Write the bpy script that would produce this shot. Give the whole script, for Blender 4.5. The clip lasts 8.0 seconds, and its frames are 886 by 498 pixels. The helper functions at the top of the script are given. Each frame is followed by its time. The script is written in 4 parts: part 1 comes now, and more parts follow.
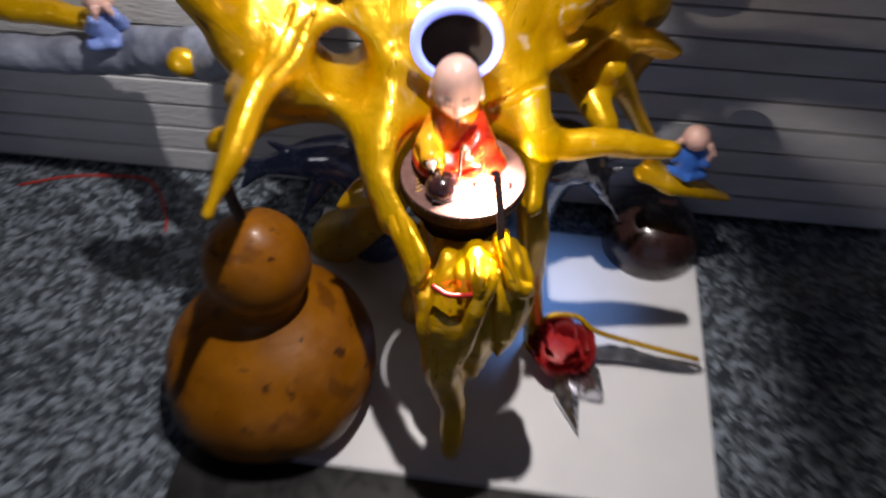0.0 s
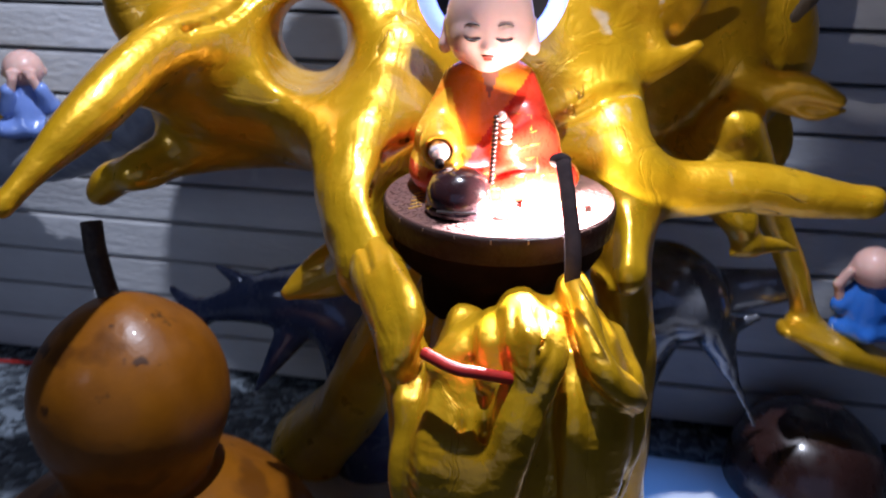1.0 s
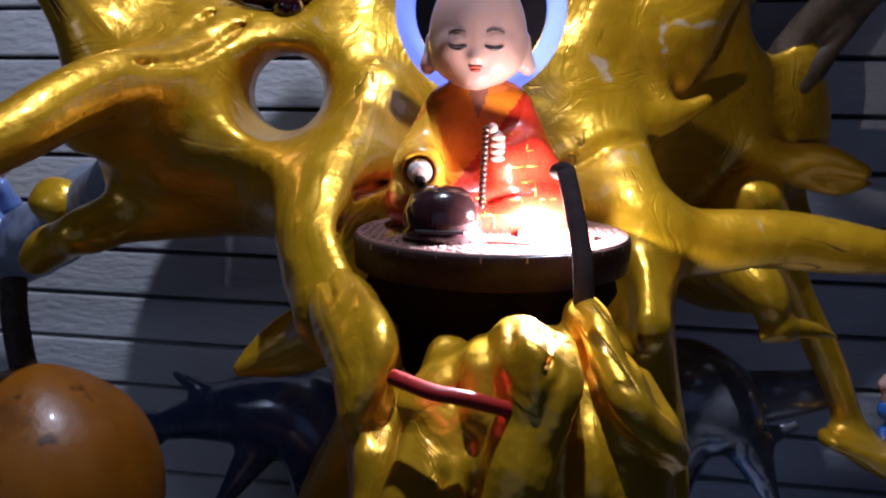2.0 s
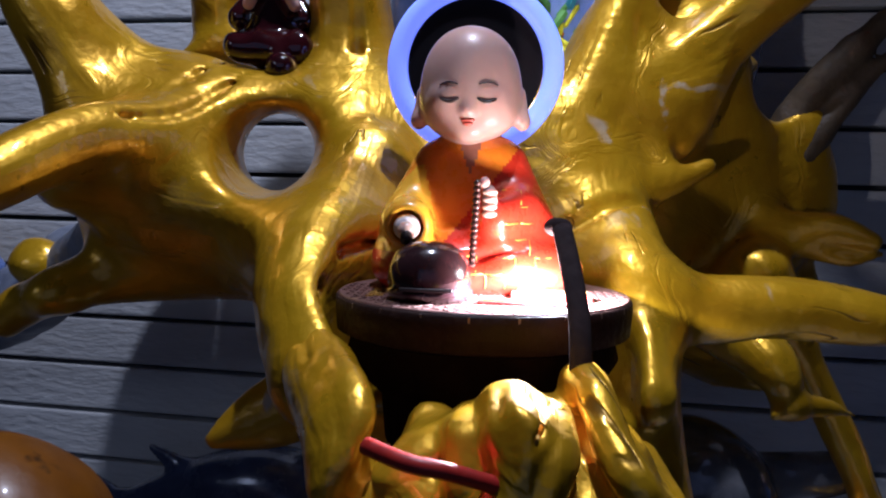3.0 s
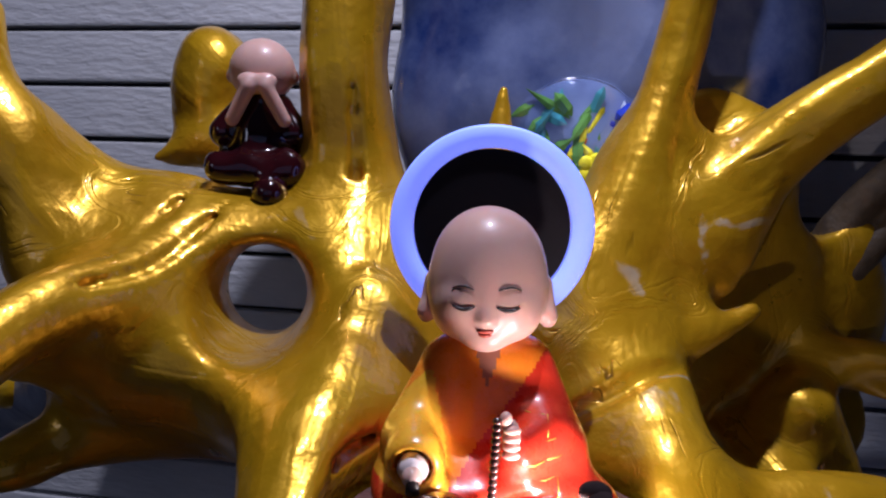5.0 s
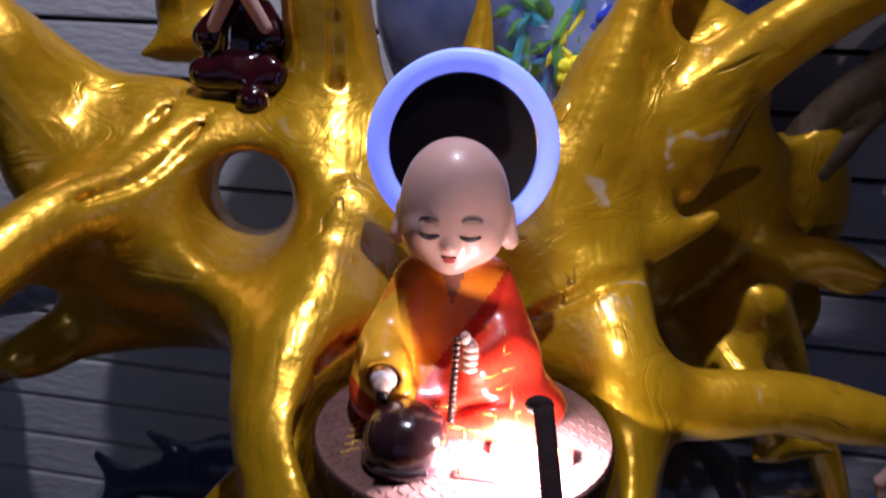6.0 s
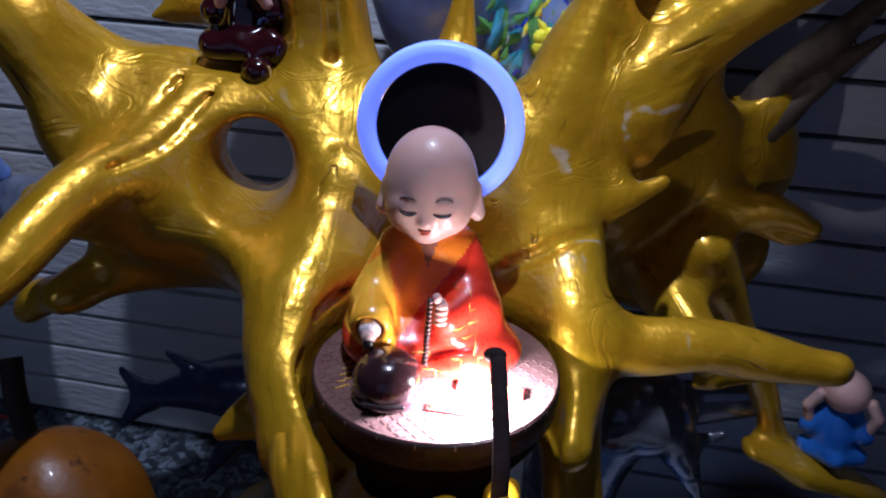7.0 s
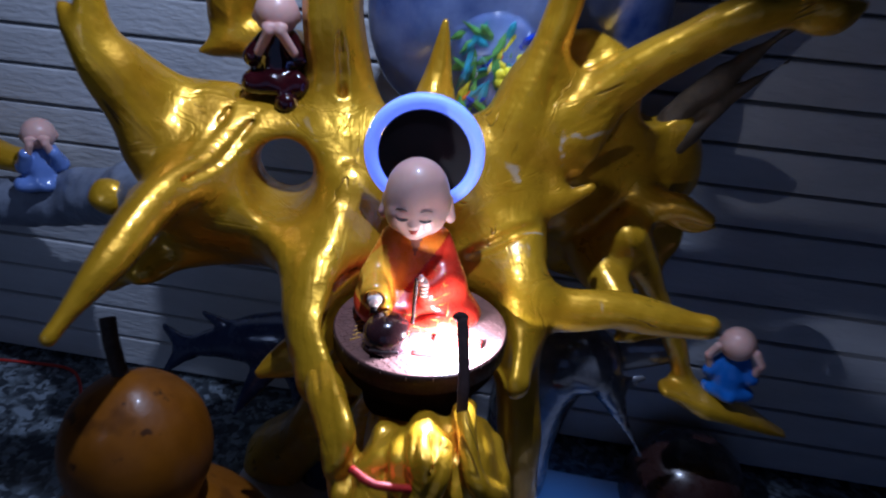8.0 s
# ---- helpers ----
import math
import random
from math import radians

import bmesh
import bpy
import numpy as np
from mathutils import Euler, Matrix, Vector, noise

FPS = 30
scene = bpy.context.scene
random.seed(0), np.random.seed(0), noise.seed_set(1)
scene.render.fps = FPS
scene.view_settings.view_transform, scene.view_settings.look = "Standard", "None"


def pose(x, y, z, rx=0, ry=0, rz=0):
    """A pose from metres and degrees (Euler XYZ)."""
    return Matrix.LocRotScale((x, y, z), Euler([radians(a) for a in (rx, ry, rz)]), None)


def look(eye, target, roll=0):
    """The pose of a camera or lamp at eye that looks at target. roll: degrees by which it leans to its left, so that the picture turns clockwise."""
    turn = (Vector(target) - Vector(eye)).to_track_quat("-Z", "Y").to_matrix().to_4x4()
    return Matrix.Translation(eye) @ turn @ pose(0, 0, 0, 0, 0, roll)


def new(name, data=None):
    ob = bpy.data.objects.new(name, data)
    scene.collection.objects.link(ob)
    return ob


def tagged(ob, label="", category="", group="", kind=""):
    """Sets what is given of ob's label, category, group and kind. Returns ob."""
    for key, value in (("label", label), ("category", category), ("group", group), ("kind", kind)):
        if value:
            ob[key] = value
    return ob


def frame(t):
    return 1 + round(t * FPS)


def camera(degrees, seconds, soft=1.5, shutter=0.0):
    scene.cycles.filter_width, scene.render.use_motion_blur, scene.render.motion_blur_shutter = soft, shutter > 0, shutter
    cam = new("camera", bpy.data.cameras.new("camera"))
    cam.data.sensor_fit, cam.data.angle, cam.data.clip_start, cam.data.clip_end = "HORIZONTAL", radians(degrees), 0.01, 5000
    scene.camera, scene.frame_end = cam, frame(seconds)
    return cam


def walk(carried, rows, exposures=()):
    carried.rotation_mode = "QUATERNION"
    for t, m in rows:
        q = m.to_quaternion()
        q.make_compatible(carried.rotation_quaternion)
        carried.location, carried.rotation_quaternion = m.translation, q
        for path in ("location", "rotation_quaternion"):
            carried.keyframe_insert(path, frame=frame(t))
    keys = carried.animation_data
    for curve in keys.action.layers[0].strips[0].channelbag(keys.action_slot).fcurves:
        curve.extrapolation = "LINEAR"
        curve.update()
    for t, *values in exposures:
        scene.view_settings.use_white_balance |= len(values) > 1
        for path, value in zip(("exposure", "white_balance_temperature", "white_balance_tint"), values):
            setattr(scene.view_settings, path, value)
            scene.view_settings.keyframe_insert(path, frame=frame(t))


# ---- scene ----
# camera and its way
cam = camera(59.3, 8.0, soft=2.0, shutter=0.6)
PATH = [
    (0.0, -0.0229, -0.4501, 0.7192, 40.75, -1.02, 0.09),
    (0.2, -0.0016, -0.4098, 0.5824, 47.28, -0.12, 1.48),
    (0.3, 0.0281, -0.3786, 0.5521, 49.31, 0.18, 5.25),
    (0.5, -0.0006, -0.3471, 0.4748, 57.35, -0.36, 3.29),
    (0.8, -0.0017, -0.3230, 0.4250, 62.63, 0.22, 4.27),
    (1.0, -0.0010, -0.3218, 0.4030, 66.58, -0.68, 4.44),
    (1.5, 0.0026, -0.3172, 0.3593, 74.80, -0.99, 4.40),
    (1.7, 0.0018, -0.3009, 0.3443, 77.02, -0.53, 4.17),
    (3.0, 0.0061, -0.2676, 0.3252, 85.62, -1.41, 4.47),
    (3.5, -0.0034, -0.2424, 0.3382, 86.23, -1.39, 4.63),
    (4.0, -0.0142, -0.2207, 0.3645, 86.13, -1.68, 4.18),
    (4.2, -0.0127, -0.2196, 0.3730, 86.13, -1.72, 4.51),
    (5.5, 0.0033, -0.2198, 0.4114, 78.72, -1.44, 4.64),
    (6.0, 0.0085, -0.2319, 0.4271, 72.16, -1.91, 4.93),
    (6.5, 0.0116, -0.2482, 0.4459, 67.67, -2.63, 5.05),
    (7.0, 0.0190, -0.2675, 0.4674, 65.05, -2.58, 5.20),
    (7.5, 0.0238, -0.2930, 0.4837, 63.36, -2.74, 5.12),
    (8.0, 0.0260, -0.3770, 0.5410, 61.97, -3.41, 4.25),
]
walk(cam, [(t, pose(x, y, z, rx, ry, rz)) for t, x, y, z, rx, ry, rz in PATH], exposures=[(0.0, 0.92, 7400, 16), (0.5, 1.02, 6500, 16), (1.0, 1.05, 5850, 16), (1.5, 0.45, 5700, 18), (3.5, -0.20, 5550, 20), (6.0, -0.36, 6050, 30), (7.0, -0.40, 5250, 20), (8.0, -0.38, 4950, 18)])

# light: a dim night kitchen, one shaded lamp overhead, a weak room lamp to the side, a tiny lamp on the stand, an added
# coloured spot without a visible source
world = bpy.data.worlds.new("night")
scene.world = world
world.use_nodes = True
world.node_tree.nodes["Background"].inputs[0].default_value = (0.42, 0.53, 0.88, 1)
world.node_tree.nodes["Background"].inputs[1].default_value = 0.19


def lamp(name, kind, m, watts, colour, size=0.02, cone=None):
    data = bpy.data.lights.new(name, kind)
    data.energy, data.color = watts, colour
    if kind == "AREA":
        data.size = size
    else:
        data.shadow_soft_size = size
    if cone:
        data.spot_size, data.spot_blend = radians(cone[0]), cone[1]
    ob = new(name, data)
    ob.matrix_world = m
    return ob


lamp("overhead_lamp", "SPOT", look((0.0, 0.0, 0.9), (-0.26, 0.02, 0.1)), 12.5, (0.92, 0.95, 1.0), 0.008, (84, 0.3))
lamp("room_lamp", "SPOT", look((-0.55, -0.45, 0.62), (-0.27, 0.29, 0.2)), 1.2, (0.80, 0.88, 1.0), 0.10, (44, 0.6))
lamp("stand_lamp_glow", "SPOT", look((0.0210, -0.0290, 0.3020), (0.0205, -0.0290, 0.29)), 1.9, (0.97, 0.97, 1.0), 0.003, (160, 0.2))
lamp("stand_lamp_spill", "POINT", pose(0.0210, -0.0290, 0.3025), 0.30, (1.0, 0.90, 0.76), 0.003)
# unseen blue spot added beside the root to tint the sheet below
lamp("unseen_coloured_glow", "SPOT", look((0.105, 0.100, 0.110), (0.105, 0.095, 0.0)), 0.14, (0.12, 0.36, 1.0), 0.010, (110, 0.5))


# materials
def material(name, colour, rough=0.5, metal=0.0, second=None, scale=40.0, bump=0.0, bump_scale=200.0, spec=0.5, coat=0.0,
             transmission=0.0, emission=None, strength=0.0, stretch=(1, 1, 1), rough_spread=0.12, alpha=1.0, sss=0.0):
    mat = bpy.data.materials.new(name)
    mat.use_nodes = True
    nt = mat.node_tree
    b = nt.nodes["Principled BSDF"]
    b.inputs["Base Color"].default_value = (*colour, 1)
    b.inputs["Roughness"].default_value = rough
    b.inputs["Metallic"].default_value = metal
    b.inputs["Specular IOR Level"].default_value = spec
    b.inputs["Coat Weight"].default_value = coat
    b.inputs["Coat Roughness"].default_value = 0.08
    b.inputs["Transmission Weight"].default_value = transmission
    b.inputs["Alpha"].default_value = alpha
    if sss:
        b.inputs["Subsurface Weight"].default_value = sss
        b.inputs["Subsurface Radius"].default_value = (0.004, 0.0016, 0.0008)
        b.inputs["Subsurface Scale"].default_value = 1.0
    if emission:
        b.inputs["Emission Color"].default_value = (*emission, 1)
        b.inputs["Emission Strength"].default_value = strength
    tc = nt.nodes.new("ShaderNodeTexCoord")
    mp = nt.nodes.new("ShaderNodeMapping")
    mp.inputs["Scale"].default_value = stretch
    nt.links.new(tc.outputs["Object"], mp.inputs["Vector"])
    if second is not None:
        n = nt.nodes.new("ShaderNodeTexNoise")
        n.inputs["Scale"].default_value, n.inputs["Detail"].default_value, n.inputs["Roughness"].default_value = scale, 6, 0.6
        nt.links.new(mp.outputs[0], n.inputs["Vector"])
        ramp = nt.nodes.new("ShaderNodeValToRGB")
        ramp.color_ramp.elements[0].position, ramp.color_ramp.elements[1].position = 0.36, 0.64
        ramp.color_ramp.elements[0].color, ramp.color_ramp.elements[1].color = (*colour, 1), (*second, 1)
        nt.links.new(n.outputs[0], ramp.inputs[0])
        nt.links.new(ramp.outputs[0], b.inputs["Base Color"])
        mr = nt.nodes.new("ShaderNodeMapRange")
        mr.inputs[1].default_value, mr.inputs[2].default_value = 0.3, 0.7
        mr.inputs[3].default_value, mr.inputs[4].default_value = max(rough - rough_spread, 0.03), min(rough + rough_spread, 1)
        n2 = nt.nodes.new("ShaderNodeTexNoise")
        n2.inputs["Scale"].default_value, n2.inputs["Detail"].default_value = scale * 2.7, 4
        nt.links.new(mp.outputs[0], n2.inputs["Vector"])
        nt.links.new(n2.outputs[0], mr.inputs[0])
        nt.links.new(mr.outputs[0], b.inputs["Roughness"])
    if bump:
        n = nt.nodes.new("ShaderNodeTexNoise")
        n.inputs["Scale"].default_value, n.inputs["Detail"].default_value = bump_scale, 5
        nt.links.new(mp.outputs[0], n.inputs["Vector"])
        bp = nt.nodes.new("ShaderNodeBump")
        bp.inputs["Strength"].default_value, bp.inputs["Distance"].default_value = bump, 0.002
        nt.links.new(n.outputs[0], bp.inputs["Height"])
        nt.links.new(bp.outputs[0], b.inputs["Normal"])
    return mat


def gold_paint(fibres=True):
    """Satin metallic gold paint over fibrous wood, with dirt in the cracks."""
    mat = material("gold_paint", (0.58, 0.300, 0.002), 0.35, 0.46, (0.74, 0.420, 0.006), 22, 0, coat=0.55, rough_spread=0.09)
    nt = mat.node_tree
    b = nt.nodes["Principled BSDF"]
    b.inputs["Coat Roughness"].default_value = 0.07
    tc = nt.nodes.new("ShaderNodeTexCoord")
    at = nt.nodes.new("ShaderNodeAttribute")
    at.attribute_name = "grain"

    def noise_of(source, scale, detail, distortion=0.15):
        n = nt.nodes.new("ShaderNodeTexNoise")
        n.inputs["Scale"].default_value, n.inputs["Detail"].default_value, n.inputs["Distortion"].default_value = scale, detail, distortion
        nt.links.new(source, n.inputs["Vector"])
        return n.outputs[0]

    def sums(op, one, two):
        m = nt.nodes.new("ShaderNodeMath")
        m.operation = op
        for k, w in enumerate((one, two)):
            if isinstance(w, (int, float)):
                m.inputs[k].default_value = w
            elif w is not None:
                nt.links.new(w, m.inputs[k])
        return m.outputs[0]

    def span(value, a, b2, c, d):
        m = nt.nodes.new("ShaderNodeMapRange")
        m.interpolation_type = "SMOOTHSTEP"
        for k, w in enumerate((a, b2, c, d)):
            m.inputs[k + 1].default_value = w
        nt.links.new(value, m.inputs[0])
        return m.outputs[0]

    fibre = at.outputs["Vector"] if fibres else tc.outputs["Object"]
    lumps = noise_of(tc.outputs["Object"], 85, 3)
    strands = noise_of(fibre, 120, 3)
    fine = noise_of(fibre, 420, 2)
    line = sums("ABSOLUTE", sums("SUBTRACT", noise_of(fibre, 75, 2), 0.5), None)
    where = span(noise_of(tc.outputs["Object"], 24, 2), 0.60, 0.70, 0.0, 1.0)
    crack = sums("MULTIPLY", span(line, 0.004, 0.022, 1.0, 0.0), where)
    total = sums("ADD", sums("MULTIPLY", lumps, 0.95), sums("MULTIPLY", strands, 0.24))
    total = sums("ADD", total, sums("MULTIPLY", fine, 0.07))
    folds = sums("ABSOLUTE", sums("SUBTRACT", noise_of(fibre, 42, 3, 0.5), 0.5), None)
    total = sums("ADD", total, sums("MULTIPLY", span(folds, 0.0, 0.10, 0.0, 0.30), 0.6))
    total = sums("SUBTRACT", total, sums("MULTIPLY", crack, 0.55))
    bp = nt.nodes.new("ShaderNodeBump")
    bp.inputs["Strength"].default_value, bp.inputs["Distance"].default_value = 0.46, 0.0022
    nt.links.new(total, bp.inputs["Height"])
    nt.links.new(bp.outputs[0], b.inputs["Normal"])
    nt.links.new(bp.outputs[0], b.inputs["Coat Normal"])
    dirt = nt.nodes.new("ShaderNodeMixRGB")
    dirt.inputs[2].default_value = (0.10, 0.045, 0.006, 1)
    nt.links.new(b.inputs["Base Color"].links[0].from_socket, dirt.inputs[1])
    nt.links.new(sums("MULTIPLY", crack, 0.8), dirt.inputs[0])
    # pale grey, less metallic patches scattered by noise
    pale_patches = nt.nodes.new("ShaderNodeMixRGB")
    pale_patches.inputs[2].default_value = (0.42, 0.41, 0.38, 1)
    nt.links.new(dirt.outputs[0], pale_patches.inputs[1])
    patch_mask = sums("MULTIPLY", span(noise_of(tc.outputs["Object"], 34, 5, 0.6), 0.66, 0.72, 0.0, 0.65), span(noise_of(tc.outputs["Object"], 9, 1), 0.48, 0.6, 0.0, 1.0))
    nt.links.new(patch_mask, pale_patches.inputs[0])
    nt.links.new(pale_patches.outputs[0], b.inputs["Base Color"])
    nt.links.new(sums("SUBTRACT", 0.46, sums("MULTIPLY", patch_mask, 0.6)), b.inputs["Metallic"])
    return mat


GOLD = gold_paint()
GOLDPLAIN = gold_paint(False)
BARE = material("bare_root", (0.05, 0.035, 0.022), 0.6, 0, (0.10, 0.07, 0.04), 60, 0.6, 160)
SILVER = material("blue_grey_root", (0.16, 0.18, 0.24), 0.45, 0.1, (0.27, 0.30, 0.38), 40, 0.5, 120)
SKIN = material("painted_flesh", (0.66, 0.40, 0.34), 0.36, 0, (0.70, 0.44, 0.38), 60, spec=0.4, coat=0.2, rough_spread=0.04, sss=0.25)
ORANGE = material("orange_glaze", (0.85, 0.22, 0.01), 0.3, 0, (0.88, 0.27, 0.015), 90, coat=0.3, sss=0.2)
YELLOW = material("yellow_glaze", (0.88, 0.42, 0.02), 0.3, 0, (0.9, 0.47, 0.03), 90, coat=0.3, sss=0.2)
RED = material("red_glaze", (0.62, 0.03, 0.012), 0.3, 0, (0.70, 0.045, 0.015), 90, coat=0.4, sss=0.2)
GOLDLINE = material("gold_line", (0.9, 0.55, 0.1), 0.35, 0.3)
# undershirt colour has the shade below the chin put into it
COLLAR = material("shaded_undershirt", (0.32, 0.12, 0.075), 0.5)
LIPS = material("painted_lips", (0.55, 0.10, 0.07), 0.35)
INK = material("black_paint", (0.02, 0.012, 0.012), 0.4)
BEAD = material("dark_beads", (0.05, 0.02, 0.018), 0.25, coat=0.4)
WHITE_CUFF = material("white_cuff", (0.75, 0.66, 0.66), 0.4)
DISC = material("brown_disc", (0.12, 0.058, 0.050), 0.45, 0, (0.17, 0.085, 0.072), 120, 0.2, 500)
NOTCH = material("worn_notch", (0.30, 0.20, 0.16), 0.5)
RIM = material("dark_brown_rim", (0.026, 0.012, 0.010), 0.6, 0, (0.040, 0.019, 0.015), 150, 0.2, 500, spec=0.2)
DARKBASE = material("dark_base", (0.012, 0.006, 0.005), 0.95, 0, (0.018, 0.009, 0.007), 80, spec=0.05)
FISH = material("dark_lacquer", (0.03, 0.012, 0.014), 0.18, 0, (0.045, 0.018, 0.02), 90, coat=0.6)
STEM = material("black_rubber", (0.022, 0.014, 0.015), 0.85, 0, (0.032, 0.02, 0.02), 150, spec=0.15)
HALO = material("glowing_halo", (0.4, 0.6, 0.9), 0.4, emission=(0.20, 0.27, 1.0), strength=1.05)
BLACKPLATE = material("black_plate", (0.008, 0.007, 0.010), 0.6, spec=0.2)
GOURD = material("gourd_skin", (0.16, 0.049, 0.0010), 0.42, 0, (0.26, 0.088, 0.0025), 18, 0.30, 70, spec=0.3, coat=0.06)


def blemish(mat, spot, scale, edge):
    """Dark specks and stains over a base colour."""
    nt = mat.node_tree
    b = nt.nodes["Principled BSDF"]
    tc = nt.nodes.new("ShaderNodeTexCoord")
    warp = nt.nodes.new("ShaderNodeTexNoise")
    warp.inputs["Scale"].default_value, warp.inputs["Detail"].default_value = scale, 3
    nt.links.new(tc.outputs["Object"], warp.inputs["Vector"])
    ramp = nt.nodes.new("ShaderNodeValToRGB")
    ramp.color_ramp.elements[0].position, ramp.color_ramp.elements[1].position = edge, edge + 0.05
    ramp.color_ramp.elements[0].color, ramp.color_ramp.elements[1].color = (0, 0, 0, 1), (0.85, 0.85, 0.85, 1)
    mix = nt.nodes.new("ShaderNodeMixRGB")
    mix.inputs[2].default_value = (*spot, 1)
    nt.links.new(warp.outputs[0], ramp.inputs[0])
    nt.links.new(ramp.outputs[0], mix.inputs[0])
    nt.links.new(b.inputs["Base Color"].links[0].from_socket, mix.inputs[1])
    nt.links.new(mix.outputs[0], b.inputs["Base Color"])


blemish(GOURD, (0.03, 0.009, 0.002), 55, 0.66)
blemish(GOURD, (0.11, 0.034, 0.0015), 22, 0.60)
GOURDSTEM = material("gourd_stem_wood", (0.02, 0.012, 0.010), 0.7, 0, (0.045, 0.028, 0.020), 150, 0.6, 300)
BLUEGLAZE = material("blue_glaze", (0.03, 0.14, 0.55), 0.16, 0, (0.045, 0.18, 0.62), 60, coat=0.6)
LIGHTBLUE = material("pale_blue_glaze", (0.16, 0.25, 0.60), 0.18, 0, (0.2, 0.3, 0.66), 60, coat=0.6)
MAROON = material("maroon_glaze", (0.018, 0.0025, 0.004), 0.10, 0, (0.032, 0.004, 0.006), 60, coat=0.8)
DOLPHIN = material("dark_blue_resin", (0.028, 0.040, 0.10), 0.22, 0.1, (0.06, 0.08, 0.17), 35, 0.15, 60, coat=0.5)
GREYSTONE = material("grey_resin", (0.060, 0.064, 0.078), 0.18, 0.3, (0.22, 0.225, 0.25), 26, 0.2, 80, coat=0.5)
PAPER = material("white_sheet", (0.72, 0.72, 0.74), 0.45, 0, (0.78, 0.78, 0.8), 8, 0.05, 40)
BLACKMAT = material("black_board", (0.012, 0.012, 0.013), 0.4, 0, (0.02, 0.02, 0.02), 30)
PLANK = material("grey_plank", (0.50, 0.51, 0.53), 0.6, 0, (0.62, 0.63, 0.65), 14, 0.6, 170, stretch=(0.5, 1, 1.6))
GROOVE = material("dark_groove", (0.05, 0.05, 0.055), 0.8, 0, (0.08, 0.08, 0.085), 40)
ROOM = material("plain_room", (0.25, 0.25, 0.27), 0.8, 0, (0.3, 0.3, 0.32), 2)
VELVET = material("red_satin", (0.35, 0.012, 0.014), 0.5, 0, (0.48, 0.02, 0.02), 70, 0.3, 200)
FOIL = material("silver_foil", (0.75, 0.75, 0.78), 0.22, 0.95, (0.5, 0.5, 0.55), 60, 0.5, 120)
ROSE_SHADOW = material("rose_shadow_grey", (0.12, 0.12, 0.14), 0.38, 0.3, (0.24, 0.24, 0.27), 50, 0.3, 90)
GLASS = material("cloudy_blue_glass", (0.34, 0.43, 0.74), 0.12, 0, (0.025, 0.06, 0.26), 11, 0.3, 40, transmission=0.35, coat=0.6)
CLEAR = material("clear_glass", (0.92, 0.96, 1.0), 0.02, transmission=1.0)
REDCORD = material("red_cord", (0.42, 0.02, 0.015), 0.45, 0, (0.5, 0.03, 0.02), 200)
BROWNBOWL = material("dark_brown_glaze", (0.022, 0.009, 0.008), 0.3, 0, (0.034, 0.014, 0.012), 40, coat=0.4)


def granite():
    mat = material("granite", (0.05, 0.055, 0.062), 0.22, coat=0.2)
    nt = mat.node_tree
    b = nt.nodes["Principled BSDF"]
    tc = nt.nodes.new("ShaderNodeTexCoord")
    cells = nt.nodes.new("ShaderNodeTexVoronoi")
    cells.inputs["Scale"].default_value = 165
    noise_a = nt.nodes.new("ShaderNodeTexNoise")
    noise_a.inputs["Scale"].default_value, noise_a.inputs["Detail"].default_value = 60, 8
    warp = nt.nodes.new("ShaderNodeMixRGB")
    warp.blend_type, warp.inputs[0].default_value = "ADD", 0.02
    nt.links.new(tc.outputs["Object"], warp.inputs[1])
    nt.links.new(tc.outputs["Object"], noise_a.inputs["Vector"])
    nt.links.new(noise_a.outputs[1], warp.inputs[2])
    nt.links.new(warp.outputs[0], cells.inputs["Vector"])
    sep = nt.nodes.new("ShaderNodeSeparateColor")
    nt.links.new(cells.outputs["Color"], sep.inputs[0])
    mix = nt.nodes.new("ShaderNodeMath")
    mix.operation = "MULTIPLY_ADD"
    mix.inputs[1].default_value = 0.55
    nt.links.new(sep.outputs[0], mix.inputs[0])
    nt.links.new(noise_a.outputs[0], mix.inputs[2])
    ramp = nt.nodes.new("ShaderNodeValToRGB")
    r = ramp.color_ramp
    r.elements[0].position, r.elements[0].color = 0.45, (0.028, 0.034, 0.043, 1)
    r.elements[1].position, r.elements[1].color = 1.0, (0.22, 0.26, 0.31, 1)
    for pos, col in ((0.66, (0.045, 0.054, 0.066, 1)), (0.84, (0.11, 0.13, 0.15, 1))):
        r.elements.new(pos).color = col
    nt.links.new(mix.outputs[0], ramp.inputs[0])
    nt.links.new(ramp.outputs[0], b.inputs["Base Color"])
    return mat


GRANITE = granite()


# mesh helpers
def mesh_object(name, verts, faces, mats, parent=None, label="", smooth=True, index=None):
    me = bpy.data.meshes.new(name)
    me.from_pydata([tuple(v) for v in verts], [], [tuple(f) for f in faces])
    for m in mats if isinstance(mats, (list, tuple)) else [mats]:
        me.materials.append(m)
    if index is not None:
        me.polygons.foreach_set("material_index", np.asarray(index, dtype=np.int32))
    me.polygons.foreach_set("use_smooth", [smooth] * len(me.polygons))
    me.update()
    ob = new(name, me)
    if parent:
        ob.parent = parent
    if label:
        ob["label"] = label
    return ob


def add_grain(ob, co):
    ob.data.attributes.new("grain", "FLOAT_VECTOR", "POINT").data.foreach_set("vector", np.asarray(co, np.float32).ravel())


def part(name, bm, mat, parent, label="", smooth=True):
    bmesh.ops.recalc_face_normals(bm, faces=bm.faces)
    me = bpy.data.meshes.new(name)
    bm.to_mesh(me)
    bm.free()
    me.materials.append(mat)
    me.polygons.foreach_set("use_smooth", [smooth] * len(me.polygons))
    ob = new(name, me)
    if parent:
        ob.parent = parent
    if label:
        ob["label"] = label
    return ob


